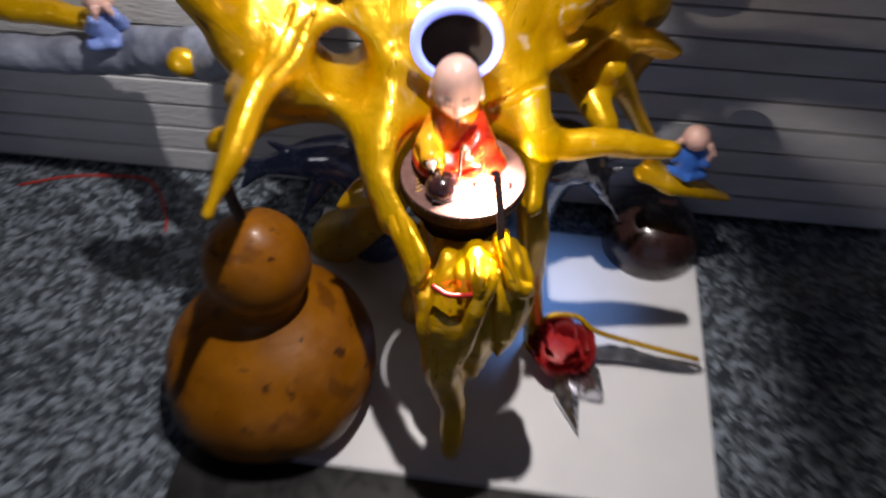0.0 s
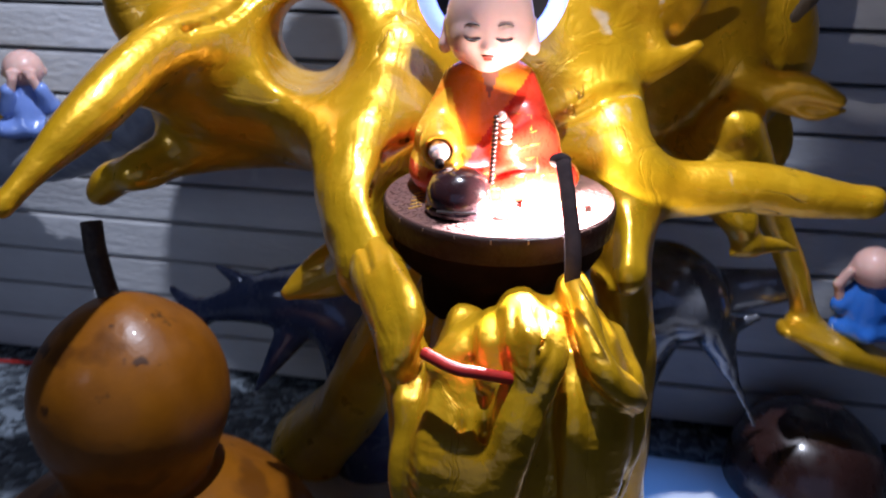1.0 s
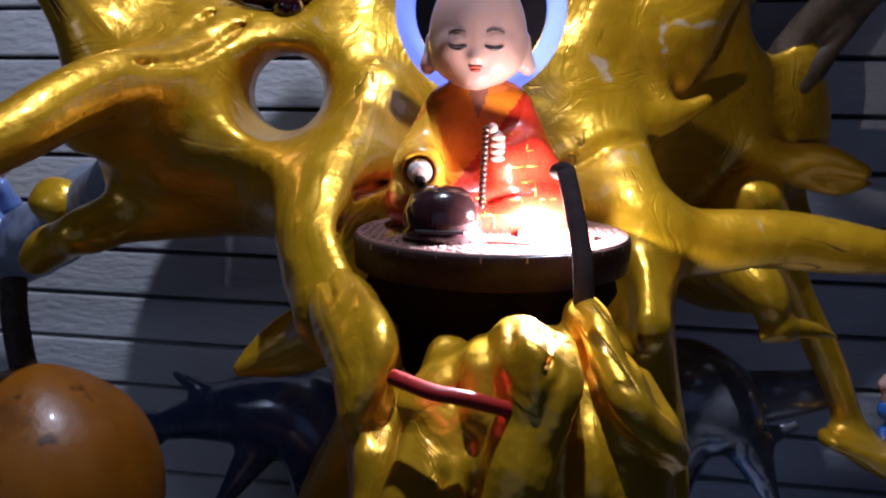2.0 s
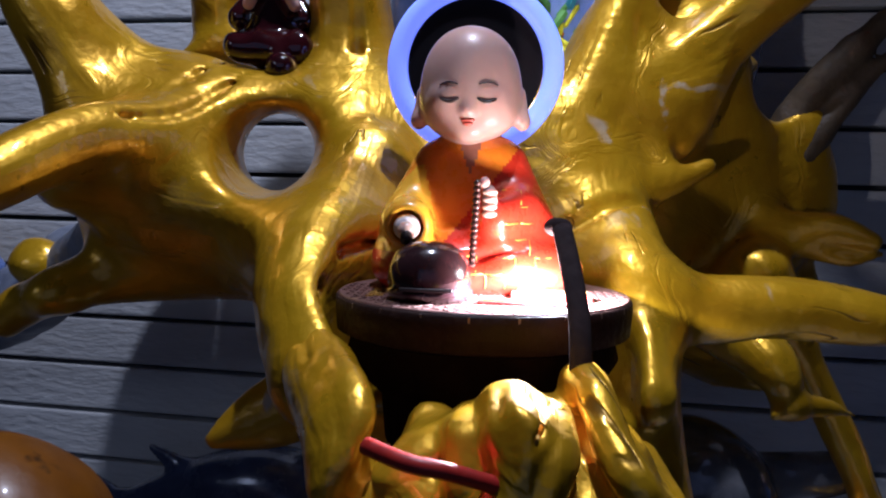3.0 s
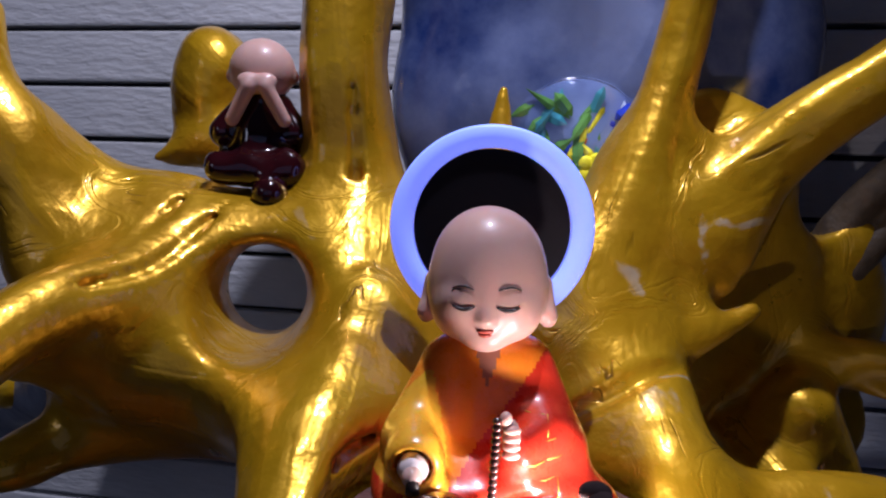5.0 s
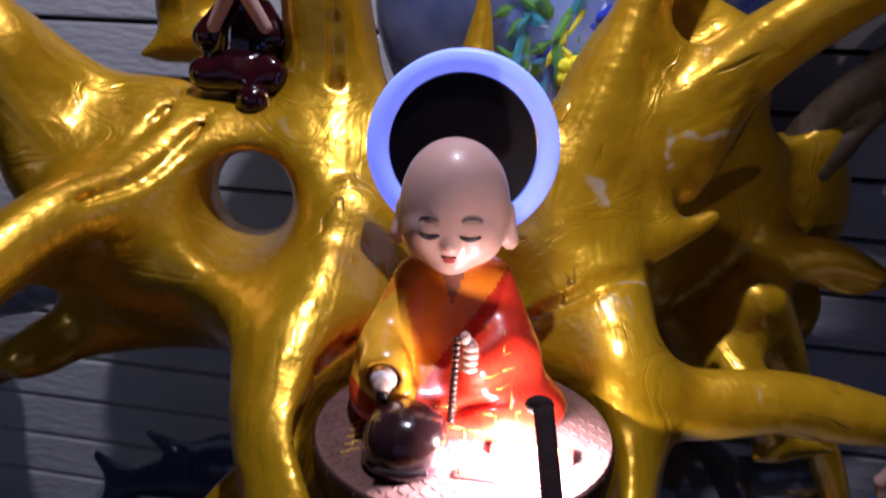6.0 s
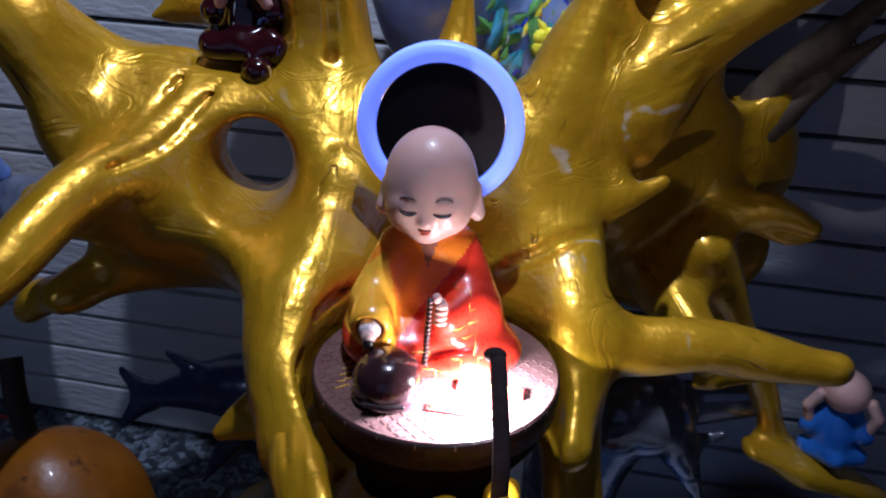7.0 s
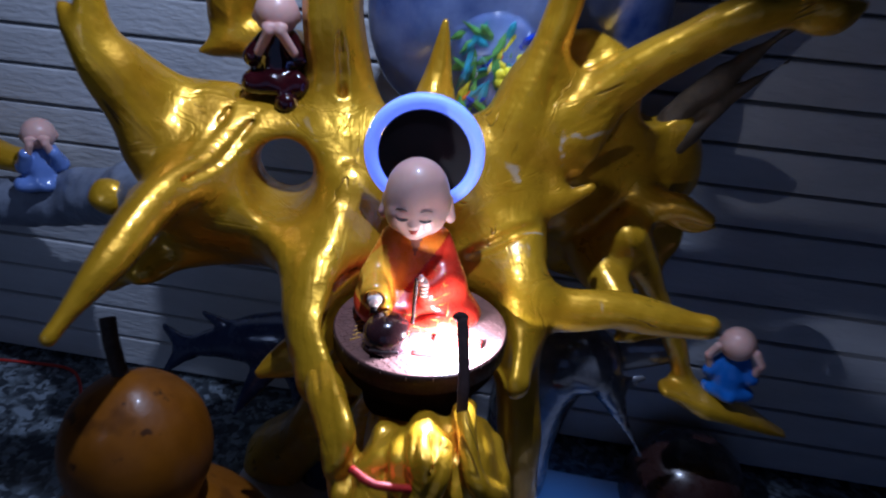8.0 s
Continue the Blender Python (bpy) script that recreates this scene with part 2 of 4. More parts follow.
def thing(name, m, label, category, group="", kind=""):
    ob = new(name)
    ob.empty_display_size = 0.02
    ob.matrix_world = m
    return tagged(ob, label, category, group, kind)


def box(bm, size, m=Matrix(), bevel=0.0):
    made = bmesh.ops.create_cube(bm, size=1.0, matrix=m @ Matrix.Diagonal((*size, 1)))
    if bevel:
        edges = list({e for v in made["verts"] for e in v.link_edges})
        bmesh.ops.bevel(bm, geom=edges, offset=bevel, segments=2, affect="EDGES", profile=0.6)
    return bm


def lathe(bm, profile, m=Matrix(), n=40):
    """A turned body from (radius, height) pairs, closed at both ends."""
    rings = []
    for r, z in profile:
        rings.append([bm.verts.new(m @ Vector((r * math.cos(2 * math.pi * i / n), r * math.sin(2 * math.pi * i / n), z))) for i in range(n)])
    for a, b in zip(rings, rings[1:]):
        for i in range(n):
            bm.faces.new((a[i], a[(i + 1) % n], b[(i + 1) % n], b[i]))
    bm.faces.new(rings[0][::-1])
    bm.faces.new(rings[-1])
    return bm


def tube(bm, points, radii, n=10, flat=1.0):
    """A bent tube through points, with a radius at each; flat squeezes it along its second axis."""
    pts = [Vector(p) for p in points]
    rings, side = [], None
    for i, p in enumerate(pts):
        d = (pts[min(i + 1, len(pts) - 1)] - pts[max(i - 1, 0)]).normalized()
        if side is None:
            side = d.cross(Vector((0, 1, 0.01))).normalized()
        side = (side - d * side.dot(d)).normalized()
        up = d.cross(side)
        r = radii[i] if isinstance(radii, (list, tuple)) else radii
        rings.append([bm.verts.new(p + side * r * math.cos(2 * math.pi * k / n) + up * r * flat * math.sin(2 * math.pi * k / n)) for k in range(n)])
    for a, b in zip(rings, rings[1:]):
        for k in range(n):
            bm.faces.new((a[k], a[(k + 1) % n], b[(k + 1) % n], b[k]))
    bm.faces.new(rings[0][::-1])
    bm.faces.new(rings[-1])
    return bm


def curve_points(points, steps=6):
    """A smooth line through points (Catmull-Rom)."""
    p = [Vector(q) for q in points]
    p = [p[0] * 2 - p[1]] + p + [p[-1] * 2 - p[-2]]
    out = []
    for i in range(1, len(p) - 2):
        for s in range(steps):
            t = s / steps
            out.append(0.5 * (2 * p[i] + (p[i + 1] - p[i - 1]) * t + (2 * p[i - 1] - 5 * p[i] + 4 * p[i + 1] - p[i + 2]) * t * t
                              + (3 * p[i] - p[i - 1] - 3 * p[i + 1] + p[i + 2]) * t ** 3))
    return out + [p[-2]]


class Field:
    """A solid grown from soft-joined limbs on a grid, turned into a mesh."""

    def __init__(self, low, high, h):
        self.low, self.h = np.array(low, float), h
        self.n = np.ceil((np.array(high) - self.low) / h).astype(int) + 1
        self.d = np.full(self.n, 0.05, np.float32)
        self.flute, self.turn, self.facet = 0.0, 0, 0.0
        self.grain_id, self.grain_axis = None, []

    def window(self, low, high, pad):
        a = np.clip(np.floor((np.array(low) - pad - self.low) / self.h).astype(int), 0, self.n)
        b = np.clip(np.ceil((np.array(high) + pad - self.low) / self.h).astype(int) + 1, 0, self.n)
        axes = [self.low[i] + self.h * np.arange(a[i], b[i], dtype=np.float32) for i in range(3)]
        return tuple(slice(a[i], b[i]) for i in range(3)), np.meshgrid(*axes, indexing="ij", sparse=True)

    def join(self, sl, d, k):
        o = self.d[sl]
        w = np.clip(0.5 + 0.5 * (o - d) / k, 0, 1)
        self.d[sl] = o + (d - o) * w - k * w * (1 - w)

    def cut(self, sl, d, k):
        o = self.d[sl]
        w = np.clip(0.5 - 0.5 * (o + d) / k, 0, 1)
        self.d[sl] = o * (1 - w) - d * w + k * w * (1 - w)

    def capsule(self, x, y, z, p, q, rp, rq, squash):
        v = q - p
        v2 = v / (1, squash, 1)
        t = np.clip(((x - p[0]) * v2[0] + (y - p[1]) / squash * v2[1] + (z - p[2]) * v2[2]) / max(v2 @ v2, 1e-9), 0, 1)
        return np.sqrt((x - p[0] - t * v[0]) ** 2 + ((y - p[1] - t * v[1]) / squash) ** 2 + (z - p[2] - t * v[2]) ** 2) - (rp + (rq - rp) * t)

    def segment(self, p, q, rp, rq, k=0.012, squash=1.0, cut=False):
        p, q = np.array(p, float), np.array(q, float)
        sl, (x, y, z) = self.window(np.minimum(p, q), np.maximum(p, q), max(rp, rq) * max(squash, 1) + 2 * k + 0.004)
        if 0 not in self.d[sl].shape:
            (self.cut if cut else self.join)(sl, self.capsule(x, y, z, p, q, rp, rq, squash).astype(np.float32), k)

    def limb(self, points, k=0.012, squash=1.0, steps=9, cut=False, flute=None, facet=None):
        """points: (x, y, z, radius), joined by a smooth line; facet gives it flat planes and ridges."""
        c = np.array([tuple(w) for w in curve_points([p[:3] for p in points], steps)])
        r = np.interp(np.arange(len(c)) / steps, np.arange(len(points)), [p[3] for p in points])
        sl, (x, y, z) = self.window(c.min(0), c.max(0), r.max() * max(squash, 1) * 1.3 + 2 * k + 0.004)
        if 0 in self.d[sl].shape:
            return
        self.turn += 1
        facet = self.facet if facet is None else facet
        rng = np.random.default_rng(self.turn + 100)
        planes = rng.normal(size=(12, 3))
        planes /= np.linalg.norm(planes, axis=1)[:, None]
        d = np.full([s.stop - s.start for s in sl], 0.05, np.float32)
        for i in range(len(c) - 1):
            pad = max(r[i], r[i + 1]) * max(squash, 1) * 1.3 + 2 * k + 0.004
            box_i, (u, v, w) = self.window(np.minimum(c[i], c[i + 1]), np.maximum(c[i], c[i + 1]), pad)
            e = self.capsule(u, v, w, c[i], c[i + 1], r[i], r[i + 1], squash).astype(np.float32)
            if facet and e.size:
                g = c[i + 1] - c[i]
                g2 = g / (1, squash, 1)
                t = np.clip(((u - c[i][0]) * g2[0] + (v - c[i][1]) / squash * g2[1] + (w - c[i][2]) * g2[2]) / max(g2 @ g2, 1e-9), 0, 1).astype(np.float32)
                ou, ov, ow = u - c[i][0] - t * g[0], (v - c[i][1] - t * g[1]) / squash, w - c[i][2] - t * g[2]
                flat = np.full(e.shape, -1.0, np.float32)
                for n in planes.astype(np.float32):
                    np.maximum(flat, ou * n[0] + ov * n[1] + ow * n[2], out=flat)
                e = e + facet * (flat * 1.08 - np.sqrt(ou * ou + ov * ov + ow * ow))
            near = tuple(slice(a.start - b.start, a.stop - b.start) for a, b in zip(box_i, sl))
            d[near] = np.minimum(d[near], e)
        flute = self.flute if flute is None else flute
        if flute:
            # shallow wandering furrows that run along the limb
            u = (c[-1] - c[0]) / np.linalg.norm(c[-1] - c[0])
            for wave, amp in ((0.024, 1.0), (0.013, 0.35)):
                w = np.cross(u, rng.normal(size=3))
                w = w / np.linalg.norm(w) * 2 * math.pi / wave + u * rng.uniform(-30, 30)
                g = rng.normal(size=3) * 45
                phase = rng.uniform(0, 6) + 1.3 * np.sin(x * g[0] + y * g[1] + z * g[2])
                d = d + (flute * amp) * (0.45 - np.abs(np.sin((x * w[0] + y * w[1] + z * w[2]) * 0.5 + phase))).astype(np.float32)
        if self.grain_id is not None and not cut:
            ids = self.grain_id[sl]
            closer = d < self.d[sl]
            ids[closer] = len(self.grain_axis)
            self.grain_axis.append((*c[0], *((c[-1] - c[0]) / np.linalg.norm(c[-1] - c[0]))))
        (self.cut if cut else self.join)(sl, d, k)

    def grain(self, v, q):
        """Coordinates that run along the limbs, for the wood's fibres."""
        at = np.clip(np.round((v - self.low) / self.h).astype(int), 0, self.n - 1)
        a = np.array(self.grain_axis)[np.maximum(self.grain_id[tuple(at.T)], 0)]
        p = v - a[:, :3]
        along = (p * a[:, 3:6]).sum(1, keepdims=True)
        co = p - 0.93 * along * a[:, 3:6]
        for _ in range(5):
            mean, count = co[q].mean(1), np.maximum(np.bincount(q.ravel(), minlength=len(co)), 1)
            co = np.stack([np.bincount(q.ravel(), np.repeat(mean[:, i], 4), len(co)) for i in range(3)], 1) / count[:, None]
        return co

    def blob(self, c, r, k=0.012, cut=False):
        c, r = np.array(c, float), np.array(r, float)
        sl, (x, y, z) = self.window(c - r, c + r, 2 * k + 0.004)
        if 0 in self.d[sl].shape:
            return
        s = np.sqrt(((x - c[0]) / r[0]) ** 2 + ((y - c[1]) / r[1]) ** 2 + ((z - c[2]) / r[2]) ** 2)
        g = np.sqrt(((x - c[0]) / r[0] ** 2) ** 2 + ((y - c[1]) / r[1] ** 2) ** 2 + ((z - c[2]) / r[2] ** 2) ** 2)
        d = s * (s - 1) / np.maximum(g, 1e-6)
        (self.cut if cut else self.join)(sl, d.astype(np.float32), k)

    def cylinder(self, c, r, top, k=0.004, cut=True):
        """An upright cylinder from the height of c up to top."""
        sl, (x, y, z) = self.window((c[0] - r, c[1] - r, c[2]), (c[0] + r, c[1] + r, top), 0.01)
        d = np.maximum(np.maximum(np.sqrt((x - c[0]) ** 2 + (y - c[1]) ** 2) - r, c[2] - z), z - top)
        (self.cut if cut else self.join)(sl, d.astype(np.float32), k)

    def roughen(self, size, depth, seed, stretch=(1, 1, 1)):
        """Uneven growth: soft noise added to the distance."""
        rng = np.random.default_rng(seed)
        span = self.n * self.h / (size * np.array(stretch))
        m = np.ceil(span).astype(int) + 3
        lattice = rng.uniform(-1, 1, m).astype(np.float32)
        out = lattice
        for ax in range(3):
            pos = np.arange(self.n[ax]) * self.h / (size * stretch[ax])
            i = pos.astype(int)
            f = pos - i
            f = (f * f * (3 - 2 * f)).astype(np.float32)
            shape = [1, 1, 1]
            shape[ax] = -1
            f = f.reshape(shape)
            out = np.take(out, i, axis=ax) * (1 - f) + np.take(out, i + 1, axis=ax) * f
        self.d += depth * out

    def mesh(self, smooth=0):
        """Surface nets, then a few rounds of smoothing."""
        d = self.d
        inside = d < 0
        nx, ny, nz = self.n
        corner = [inside[i:nx - 1 + i, j:ny - 1 + j, k:nz - 1 + k] for i in (0, 1) for j in (0, 1) for k in (0, 1)]
        count = sum(c.astype(np.int8) for c in corner)
        cells = np.argwhere((count > 0) & (count < 8))
        ids = np.full((nx - 1, ny - 1, nz - 1), -1, np.int64)
        ids[tuple(cells.T)] = np.arange(len(cells))
        acc = np.zeros((len(cells), 3))
        num = np.zeros(len(cells))
        offs = [(i, j, k) for i in (0, 1) for j in (0, 1) for k in (0, 1)]
        for a in offs:
            for ax in range(3):
                if a[ax]:
                    continue
                b = list(a)
                b[ax] = 1
                pa, pb = cells + a, cells + b
                va, vb = d[tuple(pa.T)], d[tuple(pb.T)]
                cross = (va < 0) != (vb < 0)
                t = np.where(cross, va / np.where(cross, va - vb, 1), 0)
                acc[cross] += (pa + (pb - pa) * t[:, None])[cross]
                num[cross] += 1
        verts = self.low + self.h * acc / num[:, None]
        faces = []
        for ax in range(3):
            u, v = (ax + 1) % 3, (ax + 2) % 3
            step = np.eye(3, dtype=int)
            a = inside[tuple(slice(None, -1) if i == ax else slice(1, -1) for i in range(3))]
            b = inside[tuple(slice(1, None) if i == ax else slice(1, -1) for i in range(3))]
            for flip in (False, True):
                e = np.argwhere((~a & b) if flip else (a & ~b))
                e = e + np.array([0 if i == ax else 1 for i in range(3)])
                quad = [ids[tuple((e - s).T)] for s in (step[u] * 0, step[u], step[u] + step[v], step[v])]
                quad = np.stack(quad, 1)
                faces.append(quad[:, ::-1] if flip else quad)
        faces = np.concatenate(faces)
        count = np.maximum(np.bincount(faces.ravel(), minlength=len(verts)), 1)[:, None]
        for k in range(smooth * 2):
            mean = verts[faces].mean(1)
            total = np.stack([np.bincount(faces.ravel(), np.repeat(mean[:, i], 4), len(verts)) for i in range(3)], 1)
            verts = verts + (0.62, -0.60)[k % 2] * (total / count - verts)
        return verts, faces


# the setting
def wall_y(x):
    return 0.262 - 0.104 * x


WALL_TURN = -math.degrees(math.atan(0.104))
bm = box(bmesh.new(), (3.2, 1.0, 0.04), pose(0, -0.05, -0.02), 0.004)
counter = part("counter", bm, GRANITE, None, smooth=False)
tagged(counter, "dark speckled grey granite worktop with light flecks", "worktop", kind="structure")
wall = part("wall_back", box(bmesh.new(), (3.4, 0.05, 2.6), pose(0, wall_y(0) + 0.041, 0.4, 0, 0, WALL_TURN)), GROOVE, None, smooth=False)
tagged(wall, "grey wall clad with narrow horizontal planks", "wall", kind="structure")
for nm, size, at in (("floor", (3.4, 3.4, 0.05), (0, -1.2, -0.925)), ("ceiling", (3.4, 3.4, 0.05), (0, -1.2, 1.725)),
                     ("wall_left", (0.05, 3.4, 2.7), (-1.7, -1.2, 0.4)), ("wall_right", (0.05, 3.4, 2.7), (1.7, -1.2, 0.4)),
                     ("wall_front", None, (0, -2.6, 0.4))):
    bm = bmesh.new()
    if size:
        box(bm, size, pose(*at))
    else:
        # opening added in the unseen front wall so the bluish world light gets in
        for sx, sz, px, pz in ((3.4, 0.9, 0, -0.5), (3.4, 0.3, 0, 1.6), (0.4, 1.5, -1.5, 0.7), (0.4, 1.5, 1.5, 0.7)):
            box(bm, (sx, 0.05, sz), pose(px, at[1], pz))
    tagged(part(nm, bm, ROOM, None, smooth=False), "plain dim painted kitchen surface", nm.split("_")[0], kind="structure")


# the gilded root
def root_sculpture():
    root = thing("root_sculpture", pose(0, 0, 0), "large gnarled tree root painted glossy gold, standing on the white sheet", "sculpture")
    f = Field((-0.27, -0.14, -0.004), (0.34, 0.225, 0.60), 0.0020)
    f.flute, f.facet = 0.0008, 0.20
    f.grain_id = np.full(f.n, -1, np.int16)
    # core behind the figure, the broad shelf round the stand
    f.blob((-0.012, 0.112, 0.315), (0.080, 0.034, 0.066), 0.02)
    f.limb([(-0.080, 0.075, 0.325, 0.020), (-0.071, 0.050, 0.303, 0.020), (-0.064, 0.015, 0.287, 0.015), (-0.060, -0.010, 0.278, 0.011)], 0.012)
    f.limb([(-0.055, 0.075, 0.298, 0.024), (-0.048, 0.035, 0.278, 0.018), (-0.045, -0.02, 0.262, 0.016)], 0.014)
    f.limb([(0.045, 0.095, 0.310, 0.028), (0.058, 0.062, 0.298, 0.017), (0.060, 0.030, 0.275, 0.011), (0.058, 0.0, 0.255, 0.010)], 0.016)
    # broad wrinkled face that comes down beside the stand
    f.limb([(-0.052, 0.074, 0.322, 0.018), (-0.060, 0.046, 0.306, 0.018), (-0.064, 0.020, 0.292, 0.016), (-0.062, -0.004, 0.278, 0.013), (-0.056, -0.024, 0.266, 0.010)], 0.022)
    f.limb([(-0.042, 0.072, 0.312, 0.014), (-0.046, 0.050, 0.300, 0.013), (-0.056, 0.024, 0.284, 0.012)], 0.016)
    f.segment((0.0, 0.05, 0.225), (0.0, -0.04, 0.220), 0.030, 0.026, 0.02)
    # wing with the eye: sloping plate, front ridge, drawn-back underside
    f.limb([(-0.180, 0.110, 0.366, 0.010), (-0.150, 0.122, 0.368, 0.013), (-0.115, 0.126, 0.366, 0.016), (-0.080, 0.122, 0.360, 0.020)], 0.028)
    f.limb([(-0.185, 0.080, 0.350, 0.012), (-0.150, 0.095, 0.348, 0.018), (-0.110, 0.100, 0.344, 0.020), (-0.070, 0.095, 0.335, 0.022)], 0.028)
    f.limb([(-0.178, 0.048, 0.326, 0.012), (-0.150, 0.066, 0.322, 0.018), (-0.115, 0.070, 0.316, 0.018), (-0.080, 0.060, 0.310, 0.020)], 0.028)
    f.limb([(-0.190, 0.052, 0.275, 0.008), (-0.165, 0.076, 0.284, 0.015), (-0.125, 0.088, 0.292, 0.020), (-0.080, 0.080, 0.292, 0.022)], 0.028)
    f.blob((-0.130, 0.088, 0.318), (0.062, 0.020, 0.034), 0.024)
    f.blob((-0.140, 0.104, 0.350), (0.050, 0.016, 0.026), 0.022)
    f.limb([(-0.145, 0.095, 0.352, 0.018), (-0.182, 0.084, 0.362, 0.015), (-0.203, 0.080, 0.395, 0.014), (-0.213, 0.082, 0.425, 0.012), (-0.212, 0.085, 0.452, 0.006)], 0.020)
    f.limb([(-0.150, 0.115, 0.373, 0.010), (-0.175, 0.104, 0.383, 0.009), (-0.197, 0.09, 0.403, 0.010)], 0.02)
    f.limb([(-0.207, 0.08, 0.405, 0.010), (-0.224, 0.082, 0.425, 0.007), (-0.230, 0.083, 0.437, 0.004)], 0.008)
    f.limb([(-0.145, 0.075, 0.342, 0.018), (-0.162, 0.030, 0.340, 0.014), (-0.174, -0.015, 0.322, 0.010), (-0.190, -0.056, 0.298, 0.005)], 0.016)
    f.limb([(-0.188, 0.060, 0.276, 0.010), (-0.207, 0.062, 0.268, 0.010), (-0.214, 0.062, 0.262, 0.008)], 0.010)
    # columns
    f.limb([(-0.060, 0.112, 0.335, 0.026), (-0.070, 0.124, 0.375, 0.021), (-0.076, 0.13, 0.44, 0.019), (-0.077, 0.135, 0.52, 0.019), (-0.078, 0.135, 0.59, 0.018)], 0.025)
    f.limb([(0.030, 0.115, 0.325, 0.032), (0.048, 0.122, 0.375, 0.022), (0.065, 0.13, 0.43, 0.012), (0.078, 0.135, 0.50, 0.010), (0.090, 0.14, 0.59, 0.010)], 0.022)
    f.limb([(-0.010, 0.13, 0.36, 0.020), (-0.007, 0.148, 0.395, 0.010), (-0.005, 0.153, 0.431, 0.003)], 0.015)
    f.limb([(0.075, 0.130, 0.365, 0.028), (0.105, 0.131, 0.398, 0.019), (0.148, 0.125, 0.434, 0.0135), (0.180, 0.12, 0.454, 0.013), (0.205, 0.12, 0.461, 0.012), (0.228, 0.12, 0.459, 0.013), (0.247, 0.12, 0.466, 0.003)], 0.018)
    f.limb([(-0.085, 0.150, 0.395, 0.018), (-0.130, 0.175, 0.400, 0.016), (-0.158, 0.182, 0.410, 0.017), (-0.156, 0.182, 0.440, 0.018), (-0.156, 0.182, 0.446, 0.017)], 0.018)
    f.limb([(-0.150, 0.175, 0.405, 0.012), (-0.168, 0.170, 0.398, 0.008), (-0.180, 0.165, 0.395, 0.002)], 0.01)
    # thorns and fingers on the drawn-back wing
    f.limb([(0.066, 0.130, 0.390, 0.026), (0.080, 0.160, 0.345, 0.036), (0.092, 0.184, 0.290, 0.030)], 0.016, squash=0.42, flute=0)
    f.limb([(0.108, 0.148, 0.388, 0.020), (0.132, 0.180, 0.340, 0.034), (0.138, 0.190, 0.298, 0.030)], 0.016, squash=0.40, flute=0)
    f.limb([(0.095, 0.150, 0.400, 0.030), (0.105, 0.176, 0.352, 0.042), (0.112, 0.190, 0.300, 0.034)], 0.018, squash=0.34, flute=0)
    f.limb([(0.085, 0.152, 0.408, 0.020), (0.122, 0.174, 0.376, 0.030), (0.160, 0.188, 0.340, 0.028)], 0.014, squash=0.34, flute=0)
    f.limb([(0.090, 0.168, 0.335, 0.034), (0.120, 0.182, 0.322, 0.036), (0.150, 0.192, 0.315, 0.032)], 0.016, squash=0.34, flute=0)
    f.limb([(0.080, 0.160, 0.305, 0.028), (0.110, 0.176, 0.292, 0.030), (0.150, 0.192, 0.288, 0.024)], 0.016, squash=0.34, flute=0)
    f.limb([(0.120, 0.174, 0.354, 0.026), (0.156, 0.182, 0.345, 0.026), (0.172, 0.192, 0.325, 0.020)], 0.014, squash=0.34, flute=0)
    f.limb([(0.090, 0.178, 0.282, 0.028), (0.140, 0.204, 0.268, 0.032), (0.172, 0.208, 0.262, 0.026)], 0.016, squash=0.34, flute=0)
    f.limb([(0.100, 0.178, 0.255, 0.022), (0.140, 0.202, 0.236, 0.024), (0.168, 0.206, 0.226, 0.018)], 0.016, squash=0.34, flute=0)
    f.limb([(0.120, 0.182, 0.340, 0.030), (0.158, 0.196, 0.318, 0.030), (0.160, 0.206, 0.285, 0.024)], 0.014, squash=0.34, flute=0)
    f.limb([(0.170, 0.176, 0.362, 0.014), (0.166, 0.186, 0.335, 0.018), (0.155, 0.190, 0.310, 0.020)], 0.014, squash=0.5, flute=0)
    f.limb([(0.046, 0.100, 0.334, 0.018), (0.066, 0.098, 0.329, 0.009), (0.083, 0.101, 0.3315, 0.0042), (0.101, 0.107, 0.3390, 0.0014)], 0.007)
    f.limb([(0.066, 0.122, 0.372, 0.012), (0.072, 0.110, 0.350, 0.006), (0.080, 0.104, 0.3355, 0.003)], 0.008)
    f.limb([(0.135, 0.184, 0.312, 0.016), (0.158, 0.166, 0.306, 0.012), (0.178, 0.156, 0.309, 0.009), (0.198, 0.150, 0.303, 0.005)], 0.012)
    f.limb([(0.170, 0.162, 0.300, 0.007), (0.188, 0.156, 0.294, 0.005), (0.204, 0.154, 0.297, 0.002)], 0.006)
    f.limb([(0.040, 0.075, 0.288, 0.024), (0.062, 0.050, 0.284, 0.0175), (0.085, 0.047, 0.280, 0.0145), (0.12, 0.049, 0.282, 0.0120), (0.156, 0.048, 0.278, 0.0105), (0.178, 0.046, 0.277, 0.0088)], 0.016)
    f.limb([(0.104, 0.182, 0.272, 0.018), (0.118, 0.152, 0.262, 0.017), (0.136, 0.114, 0.246, 0.013), (0.145, 0.110, 0.228, 0.009)], 0.014)
    f.limb([(0.137, 0.106, 0.222, 0.004), (0.150, 0.110, 0.226, 0.007), (0.168, 0.116, 0.224, 0.005), (0.184, 0.122, 0.218, 0.002)], 0.006)
    f.limb([(0.140, 0.150, 0.285, 0.018), (0.168, 0.155, 0.240, 0.011), (0.195, 0.160, 0.190, 0.008), (0.213, 0.160, 0.150, 0.009)], 0.015)
